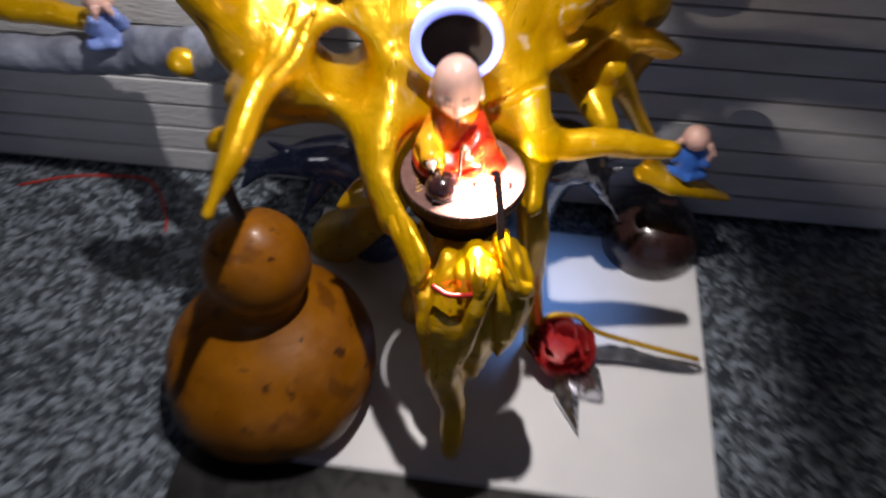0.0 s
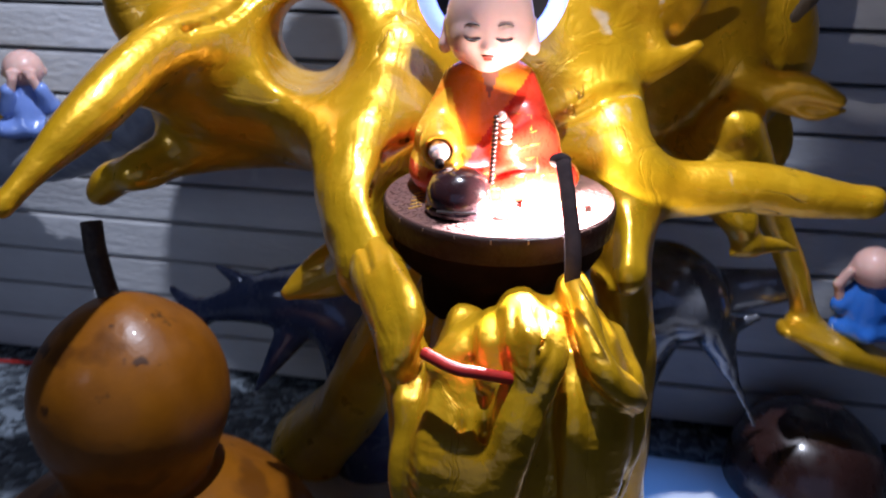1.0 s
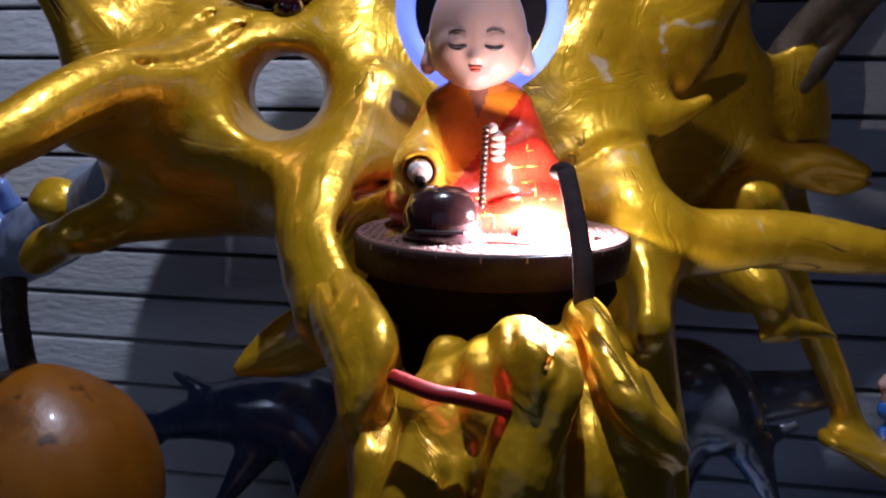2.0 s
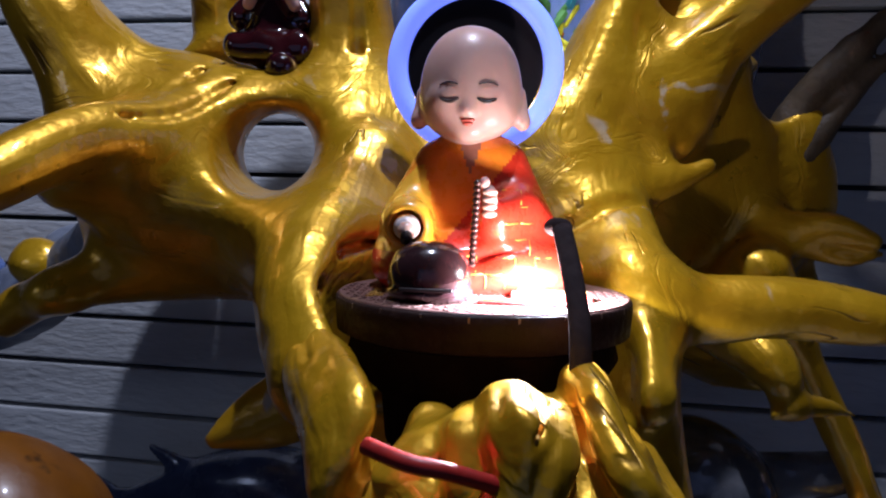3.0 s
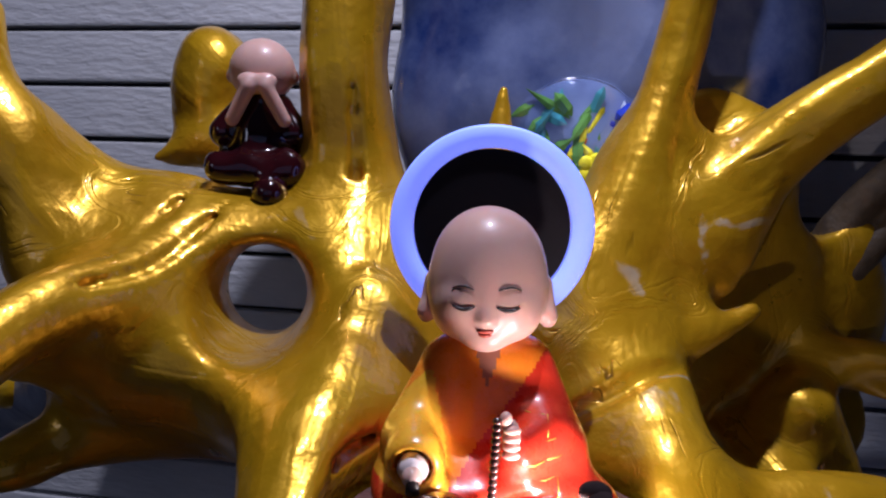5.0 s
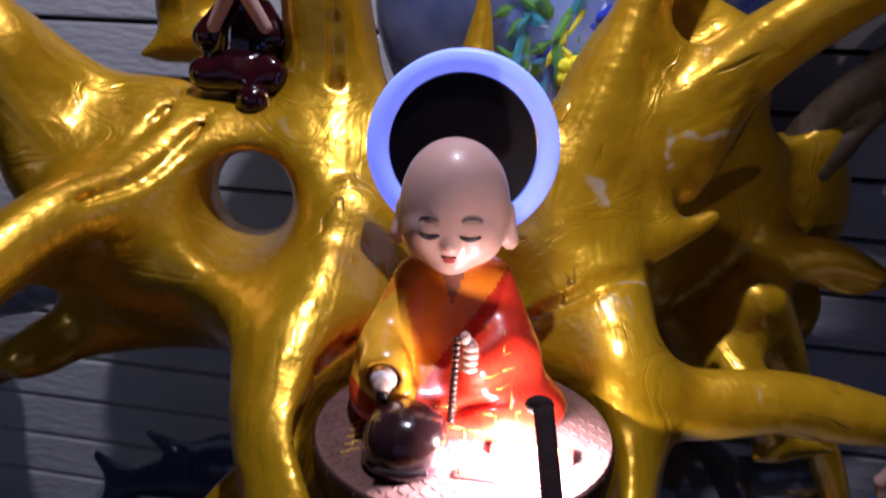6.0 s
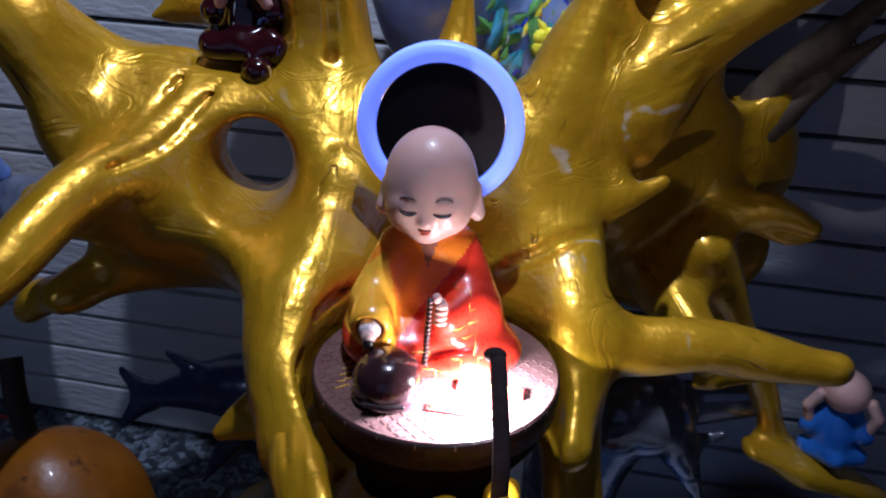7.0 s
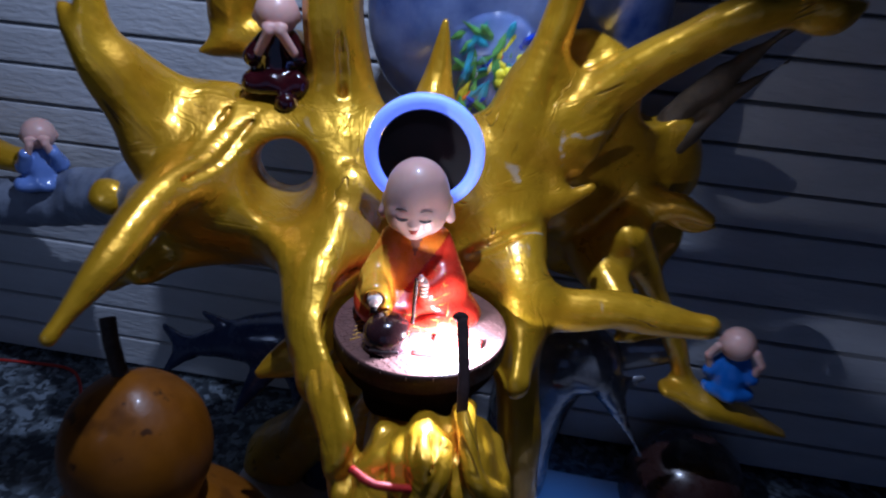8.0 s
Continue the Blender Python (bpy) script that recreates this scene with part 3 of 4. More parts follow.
    f.limb([(0.192, 0.146, 0.153, 0.005), (0.225, 0.150, 0.141, 0.009), (0.265, 0.155, 0.126, 0.008), (0.303, 0.158, 0.108, 0.003)], 0.012, squash=2.2)
    # legs under the stand
    f.limb([(0.056, 0.03, 0.262, 0.016), (0.064, 0.02, 0.22, 0.014), (0.070, 0.02, 0.15, 0.012), (0.082, 0.03, 0.06, 0.010), (0.088, 0.03, 0.0, 0.011)], 0.015)
    f.limb([(-0.03, 0.085, 0.26, 0.03), (-0.055, 0.10, 0.18, 0.022), (-0.10, 0.14, 0.08, 0.024), (-0.135, 0.170, 0.02, 0.032), (-0.14, 0.175, 0.0, 0.032)], 0.02)
    f.limb([(-0.050, 0.05, 0.250, 0.020), (-0.082, 0.035, 0.233, 0.013), (-0.104, 0.025, 0.224, 0.003)], 0.015)
    f.limb([(-0.02, 0.02, 0.18, 0.02), (-0.035, 0.05, 0.08, 0.014), (-0.045, 0.068, 0.0, 0.014)], 0.02)
    # torn splinters beside the stand
    f.blob((-0.050, 0.074, 0.328), (0.018, 0.014, 0.024), 0.010)
    for p, q2, r in (((-0.062, 0.060, 0.312), (-0.044, 0.066, 0.344), 0.0035), ((-0.052, 0.055, 0.314), (-0.040, 0.064, 0.334), 0.0030), ((-0.068, 0.066, 0.320), (-0.054, 0.074, 0.356), 0.0035), ((0.038, 0.070, 0.318), (0.052, 0.084, 0.334), 0.0035)):
        f.segment(p, q2, r, r * 0.5, 0.003)
    # the eye through the wing, the gap under the rising arm
    f.segment((0.149, 0.10, 0.381), (0.149, 0.22, 0.381), 0.0145, 0.0145, 0.006, cut=True)
    f.segment((-0.1015, 0.04, 0.347), (-0.107, 0.19, 0.342), 0.0135, 0.0165, 0.005, cut=True)
    f.segment((-0.1015, 0.04, 0.340), (-0.107, 0.19, 0.333), 0.0135, 0.0165, 0.005, cut=True)
    f.segment((-0.104, 0.108, 0.341), (-0.107, 0.185, 0.336), 0.017, 0.042, 0.006, cut=True)
    f.segment((-0.101, 0.098, 0.343), (-0.090, 0.030, 0.352), 0.012, 0.034, 0.014, cut=True)
    # splits and furrows
    def crack(points, r, k=0.003):
        c = curve_points(points, 4)
        for a, b2 in zip(c, c[1:]):
            f.segment(a, b2, r, r, k, cut=True)

    crack([(0.024, 0.063, 0.305), (0.040, 0.063, 0.315), (0.052, 0.066, 0.322), (0.067, 0.077, 0.323), (0.076, 0.088, 0.324)], 0.0017, 0.002)
    crack([(-0.075, 0.021, 0.309), (-0.069, 0.009, 0.301), (-0.063, 0.001, 0.296), (-0.057, -0.007, 0.291), (-0.053, -0.016, 0.284)], 0.0015, 0.002)
    crack([(-0.057, 0.010, 0.301), (-0.047, 0.032, 0.304), (-0.040, 0.048, 0.306), (-0.034, 0.060, 0.312)], 0.0026, 0.002)
    crack([(-0.133, 0.115, 0.386), (-0.139, 0.085, 0.374), (-0.149, 0.056, 0.360)], 0.0013, 0.002)
    crack([(-0.118, 0.100, 0.376), (-0.126, 0.079, 0.366), (-0.135, 0.059, 0.355), (-0.150, 0.034, 0.350)], 0.0015, 0.002)
    crack([(0.069, 0.114, 0.407), (0.065, 0.103, 0.386), (0.062, 0.096, 0.367)], 0.0013, 0.002)
    crack([(-0.068, 0.105, 0.34), (-0.066, 0.108, 0.39), (-0.070, 0.111, 0.44)], 0.0018)
    # room for the round stand
    f.cylinder((0.0, 0.0, 0.246), 0.0545, 0.40)
    f.segment((-0.007, 0.035, 0.34), (-0.007, 0.035, 0.42), 0.036, 0.036, 0.006, cut=True)
    f.roughen(0.040, 0.0026, 3)
    v, q = f.mesh(4)
    add_grain(mesh_object("body", v, q, GOLD, root, "glossy gold painted wood with cracks"), f.grain(v, q))
    # front trunk: a pointed plate, a hooked knuckle and split ridges under the stand
    f = Field((-0.100, -0.128, -0.004), (0.080, 0.03, 0.296), 0.0012)
    f.flute, f.facet = 0.0007, 0.42
    f.grain_id = np.full(f.n, -1, np.int16)
    f.limb([(-0.068, 0.010, 0.275, 0.007), (-0.057, -0.028, 0.265, 0.005), (-0.041, -0.068, 0.257, 0.003), (-0.036, -0.081, 0.246, 0.0010)], 0.005)
    f.limb([(-0.058, 0.005, 0.279, 0.007), (-0.045, -0.036, 0.274, 0.006), (-0.033, -0.064, 0.272, 0.005), (-0.0285, -0.074, 0.267, 0.0036), (-0.031, -0.080, 0.259, 0.0022), (-0.036, -0.083, 0.250, 0.0010)], 0.005)
    f.limb([(-0.062, 0.0, 0.276, 0.007), (-0.050, -0.040, 0.268, 0.006), (-0.038, -0.066, 0.263, 0.0040), (-0.0355, -0.077, 0.257, 0.0022)], 0.004)
    f.limb([(0.0, 0.0, 0.21, 0.034), (0.002, -0.045, 0.20, 0.028), (0.000, -0.066, 0.16, 0.019), (-0.003, -0.076, 0.10, 0.012)], 0.008)
    f.limb([(-0.004, -0.040, 0.236, 0.014), (-0.009, -0.068, 0.252, 0.009), (-0.013, -0.084, 0.246, 0.010), (-0.015, -0.097, 0.224, 0.012), (-0.016, -0.102, 0.172, 0.014), (-0.012, -0.092, 0.120, 0.013), (-0.004, -0.086, 0.070, 0.010), (-0.004, -0.092, 0.030, 0.010), (-0.004, -0.098, 0.002, 0.009)], 0.004)
    f.limb([(-0.018, -0.086, 0.254, 0.005), (-0.011, -0.082, 0.260, 0.006), (-0.004, -0.076, 0.263, 0.006)], 0.003)
    f.limb([(-0.009, -0.090, 0.250, 0.006), (-0.006, -0.106, 0.228, 0.007), (-0.007, -0.110, 0.200, 0.008), (-0.006, -0.106, 0.166, 0.006)], 0.003)
    f.limb([(0.010, -0.052, 0.262, 0.010), (0.010, -0.076, 0.2675, 0.0105), (0.011, -0.090, 0.2675, 0.0085), (0.0115, -0.098, 0.2620, 0.0035)], 0.003, facet=0.4)
    f.limb([(0.0195, -0.078, 0.268, 0.006), (0.0200, -0.092, 0.265, 0.0045), (0.0185, -0.0985, 0.258, 0.0028), (0.0170, -0.0995, 0.252, 0.0012)], 0.002)
    f.limb([(0.000, -0.070, 0.264, 0.007), (-0.001, -0.086, 0.266, 0.006), (-0.001, -0.094, 0.256, 0.004)], 0.002)
    f.limb([(0.008, -0.045, 0.250, 0.016), (0.010, -0.072, 0.254, 0.013), (0.009, -0.082, 0.232, 0.012), (0.009, -0.088, 0.190, 0.012), (0.008, -0.084, 0.150, 0.009)], 0.004)
    f.limb([(-0.030, -0.088, 0.240, 0.004), (-0.028, -0.098, 0.215, 0.007), (-0.022, -0.102, 0.180, 0.007), (-0.014, -0.098, 0.140, 0.004)], 0.004, facet=0.6)
    f.limb([(-0.016, -0.092, 0.244, 0.004), (-0.012, -0.106, 0.222, 0.006), (-0.012, -0.110, 0.180, 0.006), (-0.009, -0.102, 0.130, 0.004)], 0.003, facet=0.6)
    f.limb([(-0.036, -0.058, 0.262, 0.005), (-0.030, -0.076, 0.236, 0.010), (-0.024, -0.088, 0.200, 0.011), (-0.014, -0.086, 0.150, 0.009)], 0.008)
    f.limb([(-0.012, -0.062, 0.262, 0.006), (-0.008, -0.078, 0.236, 0.010), (-0.006, -0.090, 0.200, 0.010)], 0.008)
    f.limb([(0.024, -0.060, 0.264, 0.006), (0.026, -0.074, 0.236, 0.010), (0.024, -0.084, 0.200, 0.010)], 0.008)
    f.limb([(0.013, -0.084, 0.266, 0.009), (0.008, -0.099, 0.243, 0.010), (0.001, -0.105, 0.212, 0.009), (-0.003, -0.102, 0.170, 0.007)], 0.004)
    f.limb([(-0.060, 0.0, 0.277, 0.008), (-0.048, -0.040, 0.270, 0.0075), (-0.0365, -0.068, 0.265, 0.0055), (-0.034, -0.080, 0.254, 0.002)], 0.006)
    f.limb([(0.029, -0.050, 0.272, 0.007), (0.031, -0.066, 0.274, 0.006), (0.034, -0.080, 0.265, 0.0055), (0.039, -0.088, 0.257, 0.005), (0.047, -0.085, 0.248, 0.0045), (0.052, -0.080, 0.242, 0.003)], 0.003)
    f.limb([(0.034, -0.045, 0.250, 0.012), (0.036, -0.068, 0.254, 0.011), (0.040, -0.084, 0.232, 0.010), (0.038, -0.090, 0.200, 0.007), (0.032, -0.090, 0.165, 0.002)], 0.003)
    f.limb([(0.027, -0.076, 0.256, 0.004), (0.029, -0.092, 0.236, 0.005), (0.030, -0.096, 0.198, 0.004)], 0.002)
    f.limb([(0.046, -0.050, 0.250, 0.007), (0.050, -0.070, 0.240, 0.006), (0.051, -0.080, 0.215, 0.005), (0.049, -0.080, 0.190, 0.002)], 0.003)
    f.limb([(0.022, -0.080, 0.205, 0.009), (0.020, -0.080, 0.165, 0.009), (0.012, -0.076, 0.125, 0.007)], 0.006)
    for a, b2, r in (((-0.052, -0.02, 0.287), (-0.042, -0.060, 0.278), 0.0014), ((-0.066, -0.005, 0.284), (-0.048, -0.052, 0.275), 0.0010), ((-0.002, -0.100, 0.262), (-0.002, -0.112, 0.190), 0.0022),
                     ((-0.022, -0.108, 0.235), (-0.020, -0.118, 0.170), 0.0012), ((0.044, -0.094, 0.250), (0.042, -0.102, 0.205), 0.0014), ((0.006, -0.104, 0.272), (0.007, -0.070, 0.281), 0.0010), ((0.0155, -0.104, 0.268), (0.0150, -0.070, 0.281), 0.0012), ((-0.009, -0.100, 0.262), (-0.012, -0.116, 0.180), 0.0012), ((0.034, -0.098, 0.262), (0.036, -0.104, 0.180), 0.0014), ((0.046, -0.094, 0.246), (0.046, -0.100, 0.190), 0.0012)):
        f.segment(a, b2, r, r, 0.002, cut=True)
    f.cylinder((0.0, 0.0, 0.236), 0.0545, 0.40)
    f.roughen(0.026, 0.0016, 15)
    f.roughen(0.009, 0.0004, 16)
    v, q = f.mesh(3)
    add_grain(mesh_object("front_trunk", v, q, GOLD, root, "glossy gold split ridges and knuckle"), f.grain(v, q))
    part("red_cord", tube(bmesh.new(), curve_points([(-0.0235, -0.0960, 0.2665), (-0.013, -0.1030, 0.2655), (-0.004, -0.1030, 0.2640), (0.008, -0.0985, 0.2595), (0.022, -0.0945, 0.2550)], 5), 0.0021, 10), REDCORD, root, "short red cord tied across the trunk")
    # unpainted dark limb behind
    g = Field((0.08, 0.10, 0.32), (0.25, 0.215, 0.46), 0.0024)
    g.limb([(0.156, 0.188, 0.350, 0.012), (0.166, 0.180, 0.372, 0.009), (0.182, 0.172, 0.396, 0.010), (0.204, 0.170, 0.420, 0.006), (0.228, 0.165, 0.444, 0.002)], 0.008)
    g.limb([(0.170, 0.180, 0.350, 0.010), (0.194, 0.172, 0.386, 0.005), (0.228, 0.165, 0.420, 0.0015)], 0.005)
    g.roughen(0.014, 0.002, 8)
    v, q = g.mesh()
    mesh_object("bare_limb", v, q, BARE, root, "dark unpainted wood")
    # blue-grey limb that carries the small figure
    g = Field((-0.56, 0.10, 0.18), (-0.19, 0.29, 0.32), 0.0026)
    g.limb([(-0.20, 0.13, 0.30, 0.014), (-0.25, 0.175, 0.268, 0.020), (-0.33, 0.235, 0.232, 0.022), (-0.42, 0.255, 0.215, 0.022), (-0.55, 0.265, 0.215, 0.020)], 0.012)
    g.limb([(-0.25, 0.18, 0.285, 0.013), (-0.29, 0.215, 0.262, 0.010), (-0.34, 0.235, 0.252, 0.008)], 0.012)
    g.roughen(0.03, 0.003, 9)
    g.roughen(0.01, 0.001, 10)
    v, q = g.mesh()
    mesh_object("grey_limb", v, q, SILVER, root, "blue-grey weathered wood")
    g = Field((-0.60, 0.22, 0.20), (-0.32, 0.31, 0.32), 0.0026)
    g.limb([(-0.58, 0.272, 0.258, 0.013), (-0.48, 0.270, 0.262, 0.015), (-0.41, 0.262, 0.258, 0.014), (-0.35, 0.252, 0.250, 0.008)], 0.01)
    g.roughen(0.02, 0.002, 13)
    v, q = g.mesh()
    mesh_object("gold_limb", v, q, GOLDPLAIN, root, "dull gold painted limb by the wall")
    g = Field((-0.28, 0.10, 0.25), (-0.21, 0.18, 0.33), 0.0024)
    g.blob((-0.258, 0.158, 0.276), (0.016, 0.014, 0.015))
    g.roughen(0.014, 0.002, 12)
    v, q = g.mesh()
    mesh_object("gold_knob", v, q, GOLDPLAIN, root)
    return root


root_sculpture()


# round stand with its lamp
def round_stand():
    st = thing("round_stand", pose(0, 0, 0.29), "round brown stand with a notched rim and woven relief on top", "stand")
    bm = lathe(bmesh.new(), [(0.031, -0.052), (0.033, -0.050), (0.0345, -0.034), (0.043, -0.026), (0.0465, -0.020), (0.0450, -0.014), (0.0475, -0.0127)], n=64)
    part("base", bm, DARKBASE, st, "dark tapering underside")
    bm = lathe(bmesh.new(), [(0.0470, -0.0125), (0.0500, -0.0115), (0.0505, -0.004), (0.0504, -0.001), (0.0499, -0.0002), (0.0490, -0.0002)], n=72)
    part("plate", bm, RIM, st, "dark brown plate")
    part("top", lathe(bmesh.new(), [(0.0494, -0.0006), (0.0496, 0.0), (0.0492, 0.0004)], n=72), DISC, st, "reddish brown top", smooth=False)
    bm = bmesh.new()
    for i in range(22):
        a = 2 * math.pi * i / 22 + 0.09
        box(bm, (0.0007, 0.0014, 0.0030), pose(0.0497 * math.cos(a), 0.0497 * math.sin(a), -0.0022, 0, 0, math.degrees(a) + 90))
    part("rim_notches", bm, NOTCH, st, "pale notches along the rim", smooth=False)
    bm = bmesh.new()
    for i in range(-16, 17):
        for j in range(-16, 17):
            x, y = i * 0.0031, j * 0.0031
            if math.hypot(x, y) < 0.0478 and y < 0.012:
                box(bm, (0.0028, 0.0006, 0.0005), pose(x, y, 0.00035, 0, 0, 45 if (i + j) % 2 else -45))
    tagged(part("woven_relief", bm, DISC, st, "herringbone relief", smooth=False), kind="stuff")
    bm = bmesh.new()
    for i in range(5):
        for j in range(3):
            box(bm, (0.0026 - 0.0005 * ((i + j) % 2), 0.0006, 0.0005), pose(-0.036 + 0.0014 * j, -0.004 - 0.0045 * i + 0.0012 * j, 0.0006, 0, 0, 25 + 60 * ((i * j) % 2)))
    part("gold_marks", bm, GOLDLINE, st, "small gold marks", smooth=False)
    return st


round_stand()


def stand_lamp():
    la = thing("stand_lamp", pose(0.026, -0.05, 0.29), "thin black bent lamp arm in front of the round stand", "lamp")
    pts = curve_points([(0.002, -0.012, -0.055), (0.002, -0.012, -0.026), (0.002, -0.009, -0.008), (0.0015, -0.002, 0.003), (-0.0005, 0.012, 0.0165), (-0.002, 0.0220, 0.0248)], 5)
    bm = tube(bmesh.new(), pts, 0.0031, 12, 0.5)
    part("arm", bm, STEM, la)
    bm = bmesh.new()
    bmesh.ops.create_uvsphere(bm, u_segments=16, v_segments=10, radius=1, matrix=pose(-0.003, 0.0235, 0.0245) @ Matrix.Diagonal((0.0044, 0.0030, 0.0030, 1)))
    part("head", bm, STEM, la, "rounded black lamp head")
    return la


stand_lamp()


def halo_lamp():
    h = thing("halo_lamp", pose(-0.007, 0.054, 0.29), "glowing blue ring lamp with a black centre behind the figure", "lamp")
    bm = bmesh.new()
    n = 72
    prof = [(0.0276, -0.003), (0.0280, -0.0042), (0.0346, -0.0042), (0.0356, -0.003), (0.0356, 0.003), (0.0276, 0.003)]
    rings = [[bm.verts.new((r * math.cos(2 * math.pi * i / n), y, 0.085 + r * math.sin(2 * math.pi * i / n))) for i in range(n)] for r, y in prof]
    for a, b in zip(rings, rings[1:] + rings[:1]):
        for i in range(n):
            bm.faces.new((a[i], a[(i + 1) % n], b[(i + 1) % n], b[i]))
    part("ring", bm, HALO, h, "glowing blue ring")
    part("backing", lathe(bmesh.new(), [(0.0272, -0.0026), (0.0272, 0.0033)], pose(0, 0, 0.085, 90), 72), BLACKPLATE, h, "black centre plate", smooth=False)
    part("post", tube(bmesh.new(), [(0, 0.0, 0.0), (0, 0.001, 0.02), (0, 0.001, 0.051)], [0.004, 0.0025, 0.0025], 10), BLACKPLATE, h)
    return h


halo_lamp()


def monk():
    """The seated figure: one plain mesh."""
    hx, hy, hz = -0.007, 0.0195, 0.3625
    verts, faces, index = [], [], []

    def add(v, q, m):
        base = len(verts)
        verts.extend(np.asarray(v).tolist())
        faces.extend((np.asarray(q) + base).tolist())
        index.extend(m if isinstance(m, list) else [m] * len(q))

    def add_bm(bm, m):
        bm.verts.index_update()
        base = len(verts)
        verts.extend([tuple(v.co) for v in bm.verts])
        for fc in bm.faces:
            faces.append([base + v.index for v in fc.verts])
            index.append(m)
        bm.free()

    mats = [SKIN, ORANGE, RED, YELLOW, GOLDLINE, LIPS, INK, BEAD, WHITE_CUFF, COLLAR]
    # head
    f = Field((-0.036, -0.008, 0.328), (0.022, 0.046, 0.392), 0.0008)
    f.blob((hx, hy, hz + 0.0030), (0.0176, 0.0178, 0.0188), 0.004)
    f.blob((hx, hy - 0.001, hz - 0.0075), (0.0164, 0.0165, 0.0122), 0.010)
    for s in (-1, 1):
        f.blob((hx + s * 0.0078, hy - 0.0100, hz - 0.0105), (0.0066, 0.0060, 0.0060), 0.006)
        f.segment((hx + s * 0.0178, hy + 0.003, hz - 0.002), (hx + s * 0.0186, hy + 0.002, hz - 0.0085), 0.0022, 0.0024, 0.002)
        f.blob((hx + s * 0.0190, hy + 0.001, hz - 0.0120), (0.0030, 0.0030, 0.0036), 0.002)
        f.blob((hx + s * 0.0068, hy - 0.0140, hz - 0.0054), (0.0040, 0.0028, 0.0024), 0.005)
    f.blob((hx, hy - 0.0180, hz - 0.0102), (0.0022, 0.0023, 0.0018), 0.003)
    f.segment((hx, hy - 0.0168, hz - 0.0042), (hx, hy - 0.0176, hz - 0.0096), 0.0011, 0.0014, 0.003)
    f.blob((hx, hy - 0.0125, hz - 0.0165), (0.0055, 0.0046, 0.0042), 0.005)
    f.segment((hx, hy, 0.352), (hx, hy, 0.330), 0.008, 0.008, 0.004)
    head = f
    v, q = f.mesh()
    add(v, q, 0)
    # robe
    f = Field((-0.050, -0.026, 0.2895), (0.044, 0.052, 0.349), 0.0010)
    f.segment((hx, 0.021, 0.3355), (hx, 0.022, 0.305), 0.0125, 0.022, 0.008)
    f.segment((hx - 0.0125, 0.020, 0.3345), (hx - 0.022, 0.010, 0.312), 0.0075, 0.0095, 0.008)
    f.segment((hx + 0.0135, 0.020, 0.3345), (hx + 0.022, 0.012, 0.312), 0.0082, 0.0100, 0.010)
    f.blob((hx - 0.012, 0.004, 0.2985), (0.020, 0.020, 0.0110), 0.008)
    f.blob((hx + 0.016, 0.004, 0.2985), (0.025, 0.020, 0.0110), 0.008)
    f.blob((hx, 0.018, 0.298), (0.033, 0.027, 0.012), 0.008)
    f.segment((hx - 0.021, 0.006, 0.316), (hx - 0.0185, -0.0085, 0.3135), 0.0072, 0.0086, 0.005)
    f.segment((hx - 0.0185, -0.020, 0.3125), (hx - 0.0185, -0.0095, 0.3128), 0.0062, 0.0056, 0.002, cut=True)
    f.segment((hx + 0.018, 0.004, 0.318), (hx + 0.010, -0.006, 0.316), 0.0075, 0.0065, 0.008)
    f.segment((hx - 0.006, -0.013, 0.300), (hx + 0.02, -0.010, 0.306), 0.0012, 0.0012, 0.003, cut=True)
    f.roughen(0.012, 0.0006, 21)
    robe = f
    v, q = f.mesh()
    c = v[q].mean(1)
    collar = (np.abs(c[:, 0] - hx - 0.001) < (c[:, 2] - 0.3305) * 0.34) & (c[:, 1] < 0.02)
    yellow = (c[:, 0] < hx - 0.0125 - (c[:, 2] - 0.3225) * 0.25) & (c[:, 1] < 0.012) & (c[:, 2] > 0.304) & (c[:, 2] < 0.334)
    seam = hx + 0.0095 - (0.345 - c[:, 2]) * 0.75 + 0.012
    red = (c[:, 0] > seam) | (c[:, 2] < 0.3065)
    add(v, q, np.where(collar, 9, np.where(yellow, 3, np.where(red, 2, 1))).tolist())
    # hand and mallet in the wide sleeve, raised hand with beads
    def ball(at, r, m):
        bm = bmesh.new()
        bmesh.ops.create_uvsphere(bm, u_segments=14, v_segments=10, radius=1, matrix=pose(*at) @ Matrix.Diagonal((*r, 1)))
        add_bm(bm, m)

    ball((hx - 0.0185, -0.0122, 0.3125), (0.0046, 0.0050, 0.0044), 8)
    ball((hx - 0.0182, -0.0165, 0.3115), (0.0030, 0.0034, 0.0030), 0)
    add_bm(tube(bmesh.new(), [(hx - 0.0183, -0.016, 0.3128), (hx - 0.0176, -0.0205, 0.3085)], [0.0018, 0.0020], 10), 6)
    ball((hx + 0.0085, -0.0100, 0.3215), (0.0026, 0.0028, 0.0056), 0)
    ball((hx + 0.0068, -0.0115, 0.3275), (0.0018, 0.0020, 0.0022), 0)
    for i in range(4):
        ball((hx + 0.0085, -0.0122, 0.3175 + 0.0024 * i), (0.0026, 0.0018, 0.0013), 0)
    for i in range(15):
        ball((hx + 0.0045 - 0.00008 * i, -0.0135 - 0.00012 * i, 0.3275 - 0.0019 * i), (0.0014, 0.0014, 0.0012), 7)
